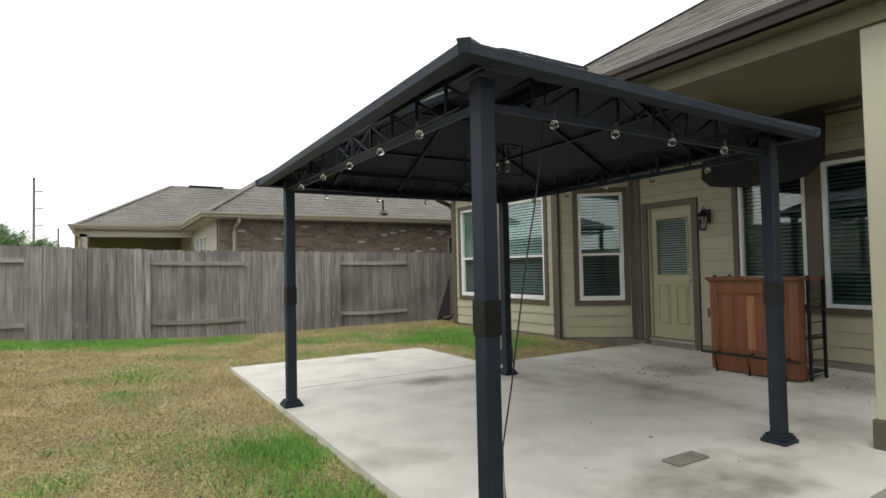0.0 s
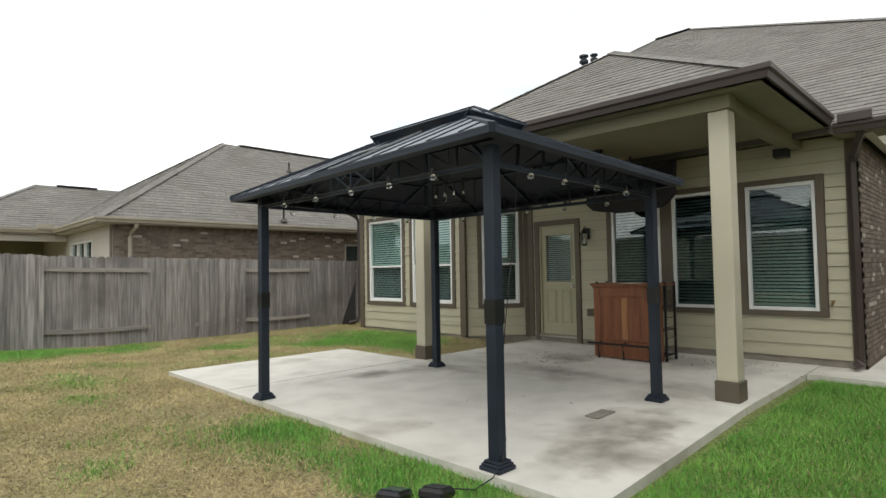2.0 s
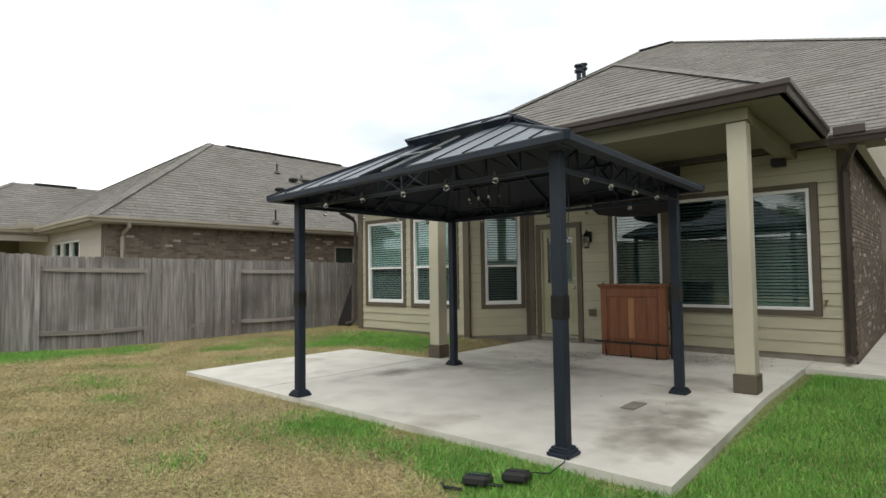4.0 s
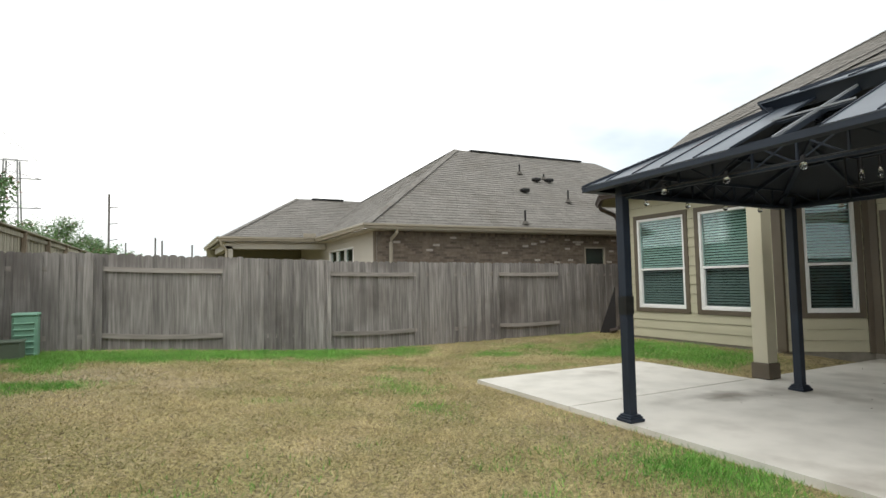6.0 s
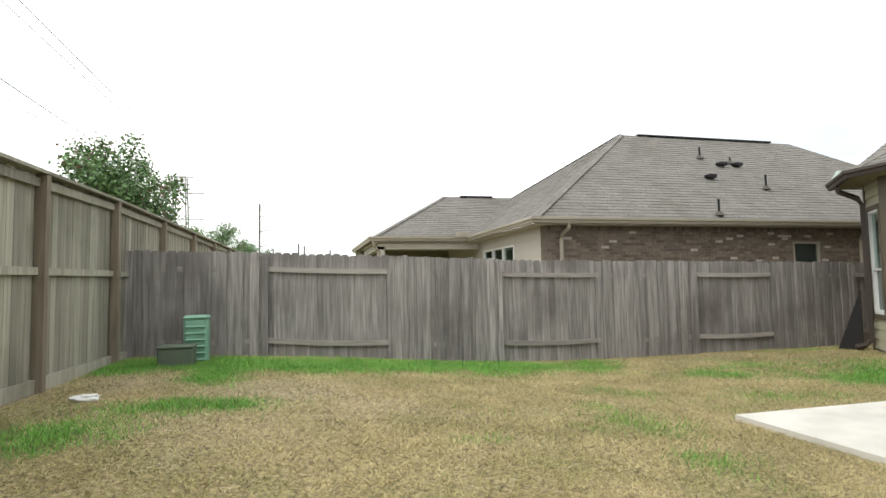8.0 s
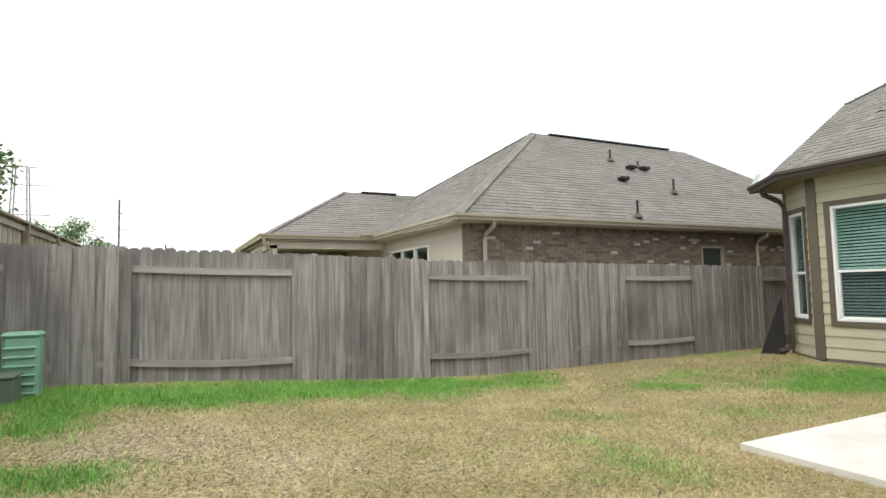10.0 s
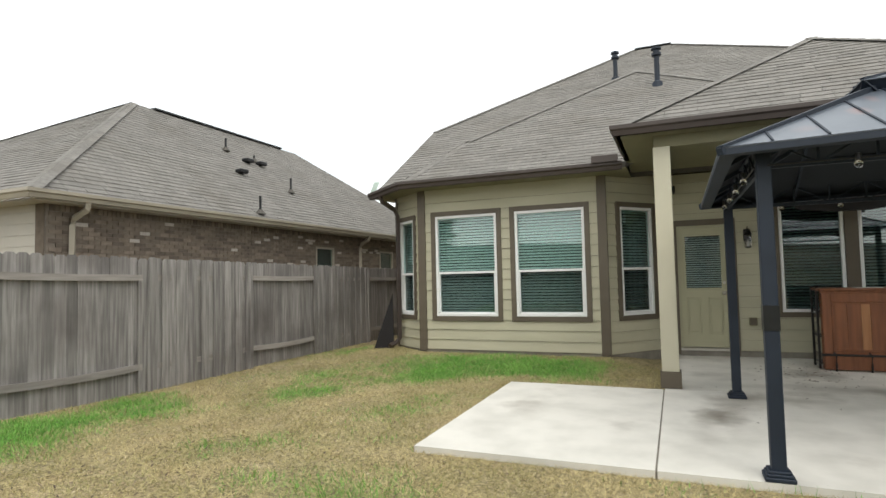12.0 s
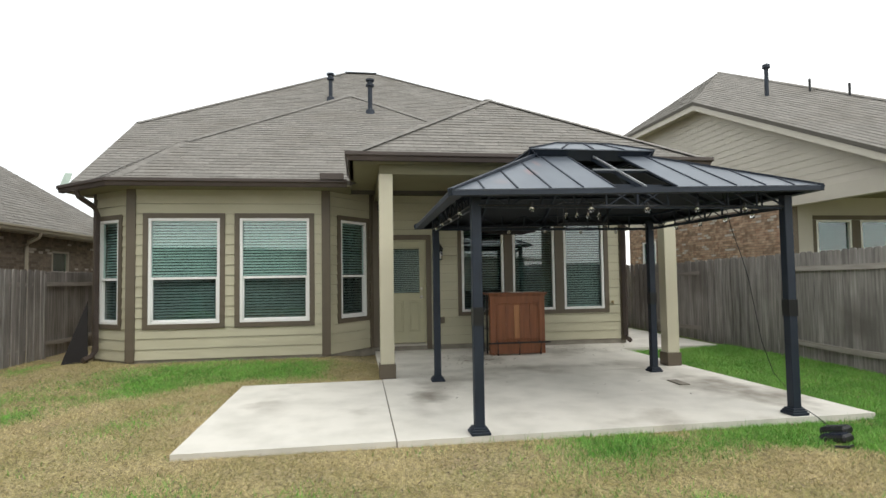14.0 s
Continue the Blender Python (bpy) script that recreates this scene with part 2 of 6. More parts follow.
# ---- mesh helpers ----
ORIGIN = {}


def thing(name, at, label, category, group="", kind=""):
    ob = new(name)
    ob.location = at
    ORIGIN[ob] = Vector(at)
    return tagged(ob, label, category, group, kind)


def finish(name, bm, material):
    me = bpy.data.meshes.new(name)
    bmesh.ops.recalc_face_normals(bm, faces=bm.faces)
    bm.to_mesh(me)
    bm.free()
    me.materials.append(material)
    return me


def part(name, bm, material, parent=None, label="", kind="", category="", smooth=False):
    me = finish(name, bm, material)
    if parent:
        me.transform(Matrix.Translation(-ORIGIN[parent]))
    if smooth:
        for p in me.polygons:
            p.use_smooth = True
    ob = new(name, me)
    ob.parent = parent
    ORIGIN[ob] = ORIGIN[parent] if parent else Vector((0, 0, 0))
    return tagged(ob, label, category, "", kind)


def quick(name, verts, faces, material, parent=None, label="", kind=""):
    me = bpy.data.meshes.new(name)
    o = ORIGIN[parent] if parent else Vector((0, 0, 0))
    me.from_pydata([tuple(Vector(v) - o) for v in verts], [], faces)
    me.materials.append(material)
    ob = new(name, me)
    ob.parent = parent
    ORIGIN[ob] = o
    return tagged(ob, label, "", "", kind)


def box(x0, x1, y0, y1, z0, z1, bm=None, m=None, bevel=0.0):
    bm = bm or bmesh.new()
    vs = [bm.verts.new((x, y, z)) for x in (x0, x1) for y in (y0, y1) for z in (z0, z1)]
    fs = [bm.faces.new([vs[i] for i in f]) for f in ((0, 1, 3, 2), (4, 6, 7, 5), (0, 4, 5, 1), (2, 3, 7, 6), (0, 2, 6, 4), (1, 5, 7, 3))]
    if bevel:
        edges = list({e for f in fs for e in f.edges})
        made = bmesh.ops.bevel(bm, geom=edges, offset=bevel, segments=1, affect="EDGES")
        vs = list({v for f in made["faces"] for v in f.verts} | {v for v in vs if v.is_valid})
    if m:
        bmesh.ops.transform(bm, matrix=m, verts=[v for v in vs if v.is_valid])
    return bm


def beam(a, b, w, h, bm=None, up=(0, 0, 1)):
    """A bar from a to b, w wide and h high."""
    bm = bm or bmesh.new()
    a, b = Vector(a), Vector(b)
    d = (b - a).normalized()
    u = Vector(up)
    if abs(d.dot(u)) > 0.99:
        u = Vector((1, 0, 0))
    s = d.cross(u).normalized()
    u = s.cross(d).normalized()
    vs = [bm.verts.new(p + s * i * w / 2 + u * j * h / 2) for p in (a, b) for i in (-1, 1) for j in (-1, 1)]
    for f in ((0, 1, 3, 2), (4, 6, 7, 5), (0, 4, 5, 1), (2, 3, 7, 6), (0, 2, 6, 4), (1, 5, 7, 3)):
        bm.faces.new([vs[i] for i in f])
    return bm


def tube(points, r, bm=None, sides=8, radii=None):
    bm = bm or bmesh.new()
    points = [Vector(p) for p in points]
    rings = []
    for i, p in enumerate(points):
        d = (points[min(i + 1, len(points) - 1)] - points[max(i - 1, 0)]).normalized()
        u = Vector((0, 0, 1)) if abs(d.z) < 0.9 else Vector((1, 0, 0))
        s = d.cross(u).normalized()
        u = s.cross(d)
        q = radii[i] if radii else r
        rings.append([bm.verts.new(p + s * q * math.cos(2 * math.pi * k / sides) + u * q * math.sin(2 * math.pi * k / sides)) for k in range(sides)])
    for a, b in zip(rings, rings[1:]):
        for k in range(sides):
            bm.faces.new((a[k], a[(k + 1) % sides], b[(k + 1) % sides], b[k]))
    bm.faces.new(rings[0]), bm.faces.new(rings[-1])
    return bm


def lathe(center, profile, bm=None, sides=16):
    """Rings of (radius, height) about a vertical axis."""
    bm = bm or bmesh.new()
    c = Vector(center)
    rings = [[bm.verts.new(c + Vector((r * math.cos(2 * math.pi * k / sides), r * math.sin(2 * math.pi * k / sides), z))) for k in range(sides)] for r, z in profile]
    for a, b in zip(rings, rings[1:]):
        for k in range(sides):
            bm.faces.new((a[k], a[(k + 1) % sides], b[(k + 1) % sides], b[k]))
    bm.faces.new(rings[0]), bm.faces.new(rings[-1])
    return bm


def plate(poly, thick, bm=None, way=None):
    """A flat polygon made thick along way (its own normal if not given)."""
    bm = bm or bmesh.new()
    ps = [Vector(p) for p in poly]
    n = Vector(way).normalized() if way else (ps[1] - ps[0]).cross(ps[2] - ps[0]).normalized()
    a = [bm.verts.new(p) for p in ps]
    b = [bm.verts.new(p + n * thick) for p in ps]
    bm.faces.new(a), bm.faces.new(b[::-1])
    for i in range(len(ps)):
        j = (i + 1) % len(ps)
        bm.faces.new((a[i], a[j], b[j], b[i]))
    return bm


def clip(poly, n, d):
    """The part of a 2D polygon where n.p <= d."""
    out = []
    for i, p in enumerate(poly):
        q = poly[(i + 1) % len(poly)]
        a, b = n[0] * p[0] + n[1] * p[1] - d, n[0] * q[0] + n[1] * q[1] - d
        if a <= 0:
            out.append(p)
        if (a < 0 < b) or (b < 0 < a):
            t = a / (a - b)
            out.append((p[0] + t * (q[0] - p[0]), p[1] + t * (q[1] - p[1])))
    return out


def convex_cells(poly):
    """Half planes of a counter-clockwise convex polygon."""
    out = []
    for i, p in enumerate(poly):
        q = poly[(i + 1) % len(poly)]
        n = (q[1] - p[1], p[0] - q[0])
        out.append((n, n[0] * p[0] + n[1] * p[1]))
    return out


def shingles(poly3, rise=0.145, wide=0.33, lift=0.008, seed=1):
    """Shingle tabs over a convex roof plane whose first edge is the eave. Returns verts and faces."""
    rnd = random.Random(seed)
    ps = [Vector(p) for p in poly3]
    u = (ps[1] - ps[0]).normalized()
    n = u.cross(ps[-1] - ps[0]).normalized()
    flip = n.z < 0
    if flip:
        n = -n
    v = n.cross(u).normalized()
    if v.z < 0:
        v = -v
    flat = [((p - ps[0]).dot(u), (p - ps[0]).dot(v)) for p in ps]
    area = sum(a[0] * b[1] - b[0] * a[1] for a, b in zip(flat, flat[1:] + flat[:1]))
    if area < 0:
        flat = flat[::-1]
    halves = convex_cells(flat)
    u0, u1, v1 = min(p[0] for p in flat), max(p[0] for p in flat), max(p[1] for p in flat)
    verts, faces = [], []
    row, y = 0, -0.02
    while y < v1:
        x = u0 - rnd.random() * wide
        while x < u1:
            w = wide * rnd.uniform(0.75, 1.25)
            cell = [(x + 0.003, y), (x + w - 0.003, y), (x + w - 0.003, y + rise), (x + 0.003, y + rise)]
            for a, d in halves:
                if cell:
                    cell = clip(cell, a, d)
            if len(cell) >= 3:
                extra = rnd.choice((0, 0, 0.004))
                base = len(verts)
                for px, py in cell:
                    k = 1 - (py - y) / rise
                    verts.append(ps[0] + u * px + v * py + n * (0.004 + (lift + extra) * k))
                for px, py in cell:
                    verts.append(ps[0] + u * px + v * py - n * 0.002)
                c = len(cell)
                faces.append(tuple(range(base, base + c)))
                for i in range(c):
                    j = (i + 1) % c
                    faces.append((base + j, base + i, base + c + i, base + c + j))
            x += w
        y += rise
        row += 1
    return verts, faces


def roof(name, planes, parent, seed, rise=0.145, wide=0.33, thick=0.09, material=None, single=0):
    """Deck plates and their shingles, for roof planes given as 3D polygons with the eave first."""
    for i, poly in enumerate(planes):
        part("roof_deck", plate([Vector(p) for p in poly], thick, way=(0, 0, -1)), M_UNDER, parent)
        vs, fs = shingles(poly, rise, wide, seed=seed + i)
        if single and not i:
            used, faces_done = 0, 0
            for _ in range(single):
                if faces_done >= len(fs) - 1:
                    break
                c = len(fs[faces_done])
                quick("shingle", vs[used:used + 2 * c], [tuple(k - used for k in f) for f in fs[faces_done:faces_done + c + 1]], M_SHINGLEP, parent)
                used, faces_done = used + 2 * c, faces_done + c + 1
            fs = [tuple(k - used for k in f) for f in fs[faces_done:]]
            vs = vs[used:]
        if vs:
            quick("shingles", vs, fs, material or M_SHINGLE, parent, kind="stuff")


def hip_cap(a, b, parent, w=0.13):
    """Cap shingles along a ridge or a hip."""
    a, b = Vector(a), Vector(b)
    bm = bmesh.new()
    d = (b - a)
    count = max(1, int(d.length / 0.2))
    for i in range(count):
        p, q = a + d * (i / count), a + d * ((i + 1.15) / count)
        s = d.cross(Vector((0, 0, 1))).normalized() * w
        lift = Vector((0, 0, 0.028))
        low = Vector((0, 0, 0.035 - w * 0.42))
        for sign in (-1, 1):
            vs = [bm.verts.new(x) for x in (p + lift, q + lift * 0.7, q + s * sign + low, p + s * sign + low)]
            bm.faces.new(vs)
    part("ridge_cap", bm, M_SHINGLE, parent, kind="stuff")


def smooth(t):
    t = min(1.0, max(0.0, t))
    return t * t * (3 - 2 * t)


def ground_z(x, y):
    side = smooth((2.7 - x) / 7.9)
    deep = 0.25 + 0.75 * smooth((y - 2.0) / 7.0)
    near = 0.135 * smooth((x - 5.1) / 1.6) * smooth((y - 6.95) / 0.8) * smooth((13.2 - y) / 1.2)
    return -0.075 + 0.42 * side * deep + near + 0.06 * smooth((1.2 - y) / 1.6) * smooth((x - 2) / 3)


# ---- ground ----
GREEN = [  # x, y, reach in x, reach in y, strength
    (1.25, 3.2, 0.5, 1.7, 0.95), (1.4, 5.0, 0.3, 0.6, 0.45), (0.5, 2.6, 0.5, 0.7, 0.4), (0.6, 1.5, 1.2, 0.9, 0.55), (-0.3, 3.6, 0.35, 0.7, 0.35),
    (-2.4, 12.55, 2.6, 0.8, 1.3), (1.0, 12.85, 1.9, 0.55, 1.1), (-3.6, 11.4, 0.38, 0.75, 0.95), (-4.3, 8.6, 0.6, 0.6, 0.8), (-3.55, 9.6, 0.62, 0.33, 1.1),
    (-4.9, 12.3, 0.5, 0.6, 0.9), (5.9, 8.7, 0.7, 1.4, 0.85), (5.4, 10.2, 0.8, 0.6, 0.5), (3.4, 11.3, 0.5, 0.4, 0.4), (2.0, 12.2, 0.5, 0.35, 0.3),
    (-0.6, 6.5, 0.25, 0.2, 0.4), (0.3, 7.6, 0.3, 0.25, 0.4), (-1.2, 8.3, 0.3, 0.2, 0.4), (0.6, 9.6, 0.3, 0.25, 0.35), (1.2, 10.4, 0.6, 0.4, 0.3),
    (-0.2, 4.9, 0.3, 0.3, 0.4), (-4.4, 5.0, 1.0, 1.5, 0.6), (7.0, 12.9, 1.2, 0.5, 0.4), (4.6, 12.0, 0.7, 0.5, 0.3), (4.6, 10.9, 1.6, 0.9, 0.28), (5.9, 9.9, 0.9, 1.2, 0.3), (0.6, 5.6, 0.9, 0.9, 0.28), (0.4, 8.9, 1.4, 0.8, 0.2), (-2.2, 5.5, 1.0, 0.8, 0.22), (3.0, 9.6, 1.2, 0.5, 0.25),
]


def green_at(x, y):
    g = sum(s * math.exp(-((x - cx) / rx) ** 2 - ((y - cy) / ry) ** 2) for cx, cy, rx, ry, s in GREEN)
    if y < 2.4:
        g += 1.8 * smooth((2.35 - y) / 0.45) * smooth((x - 0.6) / 1.1)
    g += 0.55 * (noise.noise((x * 0.9, y * 0.9, 3.0)) + 0.6 * noise.noise((x * 3.1, y * 3.1, 7.0))) * (0.35 + min(g, 0.8)) * (1.0 if g < 1.2 else 0.25)
    g += 0.12 * noise.noise((x * 2.3, y * 2.3, 11.0)) + 0.06
    return min(1.0, max(0.0, g))


def bare_at(x, y):
    b = sum(s * math.exp(-((x - cx) / rx) ** 2 - ((y - cy) / ry) ** 2) for cx, cy, rx, ry, s in ((-2.8, 10.4, 0.8, 0.75, 1.1), (-4.5, 11.0, 0.6, 0.6, 1.1), (-3.2, 8.7, 0.9, 0.5, 0.8), (-1.7, 9.5, 0.8, 0.6, 0.6), (5.2, 12.9, 2.0, 0.5, 0.7), (1.2, 6.2, 0.6, 0.8, 0.5)))
    return min(1.0, max(0.0, b + 0.5 * noise.noise((x * 1.7, y * 1.7, 21.0))))


def ground_material():
    m = bpy.data.materials.new("lawn soil and thatch")
    m.use_nodes = True
    n, l = m.node_tree.nodes, m.node_tree.links
    b = n["Principled BSDF"]
    b.inputs["Roughness"].default_value = 0.95
    at, geo = n.new("ShaderNodeAttribute"), n.new("ShaderNodeNewGeometry")
    at.attribute_name = "turf"
    sep = n.new("ShaderNodeSeparateColor")
    l.new(at.outputs["Color"], sep.inputs[0])
    t1, t2 = n.new("ShaderNodeTexNoise"), n.new("ShaderNodeTexNoise")
    t1.inputs["Scale"].default_value, t1.inputs["Detail"].default_value = 3.0, 8
    t2.inputs["Scale"].default_value, t2.inputs["Detail"].default_value = 28.0, 8
    l.new(geo.outputs["Position"], t1.inputs["Vector"]), l.new(geo.outputs["Position"], t2.inputs["Vector"])
    r = n.new("ShaderNodeMapRange")
    r.inputs[1].default_value, r.inputs[2].default_value = 0.35, 0.65

    def mix(fac, a, c):
        x = n.new("ShaderNodeMix")
        x.data_type = "RGBA"
        l.new(fac, x.inputs[0])
        for socket, value in ((x.inputs[6], a), (x.inputs[7], c)):
            if isinstance(value, tuple):
                socket.default_value = (*value, 1)
            else:
                l.new(value, socket)
        return x.outputs[2]

    l.new(t1.outputs["Fac"], r.inputs[0])
    dry = mix(r.outputs[0], (0.33, 0.25, 0.125), (0.42, 0.335, 0.19))
    bare = mix(sep.outputs[1], dry, (0.36, 0.29, 0.19))
    turf = mix(sep.outputs[0], bare, (0.15, 0.20, 0.05))
    h = n.new("ShaderNodeHueSaturation")
    r2 = n.new("ShaderNodeMapRange")
    r2.inputs[1].default_value, r2.inputs[2].default_value, r2.inputs[3].default_value, r2.inputs[4].default_value = 0.35, 0.65, 0.4, 1.3
    l.new(t2.outputs["Fac"], r2.inputs[0]), l.new(r2.outputs[0], h.inputs["Value"]), l.new(turf, h.inputs["Color"])
    l.new(h.outputs["Color"], b.inputs["Base Color"])
    p = n.new("ShaderNodeBump")
    p.inputs["Strength"].default_value, p.inputs["Distance"].default_value = 0.9, 0.02
    l.new(t2.outputs["Fac"], p.inputs["Height"]), l.new(p.outputs["Normal"], b.inputs["Normal"])
    return m


M_GROUND = ground_material()


def build_ground():
    xs = [-3000, -300, -60, -20, -9] + [-6 + 0.15 * i for i in range(131)] + [18, 30, 80, 300, 3000]
    ys = [-3000, -300, -60, -20, -6] + [-2 + 0.15 * i for i in range(121)] + [20, 30, 80, 300, 3000]
    verts = [(x, y, ground_z(x, y) if -6 <= x <= 14 and -2 <= y <= 16.5 else ground_z(min(max(x, -6), 14), min(max(y, -2), 16.2))) for y in ys for x in xs]
    w = len(xs)
    faces = [(j * w + i, j * w + i + 1, (j + 1) * w + i + 1, (j + 1) * w + i) for j in range(len(ys) - 1) for i in range(w - 1)]
    me = bpy.data.meshes.new("ground")
    me.from_pydata(verts, [], faces)
    me.materials.append(M_GROUND)
    a = me.color_attributes.new("turf", "FLOAT_COLOR", "POINT")
    values = []
    for x, y, z in verts:
        inside = -6 <= x <= 14 and -2 <= y <= 17
        values += [green_at(x, y) if inside else 0.5, bare_at(x, y) if inside else 0.0, 0, 1]
    a.data.foreach_set("color", values)
    for p in me.polygons:
        p.use_smooth = True
    tagged(new("ground", me), "lawn of dry straw-coloured grass with green patches", "ground", kind="structure")


build_ground()

# patio slab
slab = thing("pavement", (4.7, 4.5, -0.12), "worn cream concrete patio slab with dark stains beside the house", "pavement", kind="structure")
part("main_slab", plate([(1.65, 2.0, 0), (4.70, 2.12, 0), (4.70, 6.885, 0), (1.65, 6.885, 0)], -0.16, way=(0, 0, 1)), M_SLAB, slab)
part("porch_slab", plate([(4.712, 2.12, 0), (7.8, 2.12, 0), (7.8, 6.9, 0), (4.712, 6.885, 0)], -0.16, way=(0, 0, 1)), M_SLAB, slab)
part("extension_slab", plate([(1.65, 6.9, 0.002), (4.66, 6.9, 0.002), (4.66, 8.8, 0.002), (1.65, 8.8, 0.002)], -0.16, way=(0, 0, 1)), M_SLAB, slab)
part("side_walk", plate([(7.0, 2.11, -0.004), (6.98, 0.06, -0.004), (15.5, 0.06, -0.004), (15.5, 1.6, -0.004), (7.8, 1.6, -0.004), (7.8, 2.11, -0.004)], -0.12, way=(0, 0, 1)), M_SLAB, slab)
part("joint_filler", box(4.70, 4.712, 2.12, 6.88, -0.15, -0.012, box(1.66, 4.66, 6.885, 6.9, -0.15, -0.012)), M_SLABEDGE, slab)


# ---- walls ----
def frame_of(p0, p1):
    """Along, outward (to the left) and up from p0, as a matrix, and the length."""
    d = (Vector((*p1, 0)) - Vector((*p0, 0)))
    length = d.length
    d.normalize()
    n = Vector((-d.y, d.x, 0))
    m = Matrix(((d.x, n.x, 0, p0[0]), (d.y, n.y, 0, p0[1]), (0, 0, 1, 0), (0, 0, 0, 1)))
    return m, length


def holes_cut(lo, hi, holes):
    spans, at = [], lo
    for a, b in sorted(holes):
        if a > at:
            spans.append((at, min(a, hi)))
        at = max(at, b)
    if at < hi:
        spans.append((at, hi))
    return [(a, b) for a, b in spans if b - a > 0.01]


def wall(name, p0, p1, z0, z1, holes, material, label, thick=0.2):
    m, length = frame_of(p0, p1)
    w = thing(name, (p0[0], p0[1], z0), label, "wall", kind="structure")
    bm = bmesh.new()
    ss = sorted({0.0, length} | {v for h in holes for v in h[:2]})
    zs = sorted({z0, z1} | {v for h in holes for v in h[2:]})
    for a, b in zip(ss, ss[1:]):
        for c, e in zip(zs, zs[1:]):
            if not any(h[0] <= (a + b) / 2 <= h[1] and h[2] <= (c + e) / 2 <= h[3] for h in holes):
                box(a, b, -thick, 0, c, e, bm, m)
    part("wall_core", bm, material, w)
    return w, m, length


def siding(w, m, length, z0, z1, holes, material, exposure=0.178, s0=0.0):
    z = z0
    while z < z1 - 0.02:
        top = min(z + exposure, z1)
        cuts = [(h[0], h[1]) for h in holes if h[2] < top - 0.01 and h[3] > z + 0.01]
        pieces = [(a, b, z, top) for a, b in holes_cut(s0, length, cuts)]
        for h in holes:
            if h[2] < top - 0.01 and h[3] > z + 0.01:
                pieces += [(h[0], h[1], c, e) for c, e in ((z, h[2]), (h[3], top)) if e - c > 0.012]
        for a, b, lo, hi in pieces:
            hi = hi - 0.006 if hi == top else hi
            out = [0.025 - 0.018 * (q - z) / exposure for q in (lo, hi)]
            vs = [m @ Vector(v) for v in ((a, 0.001, lo), (b, 0.001, lo), (b, out[0], lo), (a, out[0], lo), (a, 0.001, hi), (b, 0.001, hi), (b, out[1], hi), (a, out[1], hi))]
            quick("siding_board", vs, [(0, 1, 2, 3), (7, 6, 5, 4), (3, 2, 6, 7), (0, 4, 5, 1), (0, 3, 7, 4), (1, 5, 6, 2)], material, w)
        z += exposure


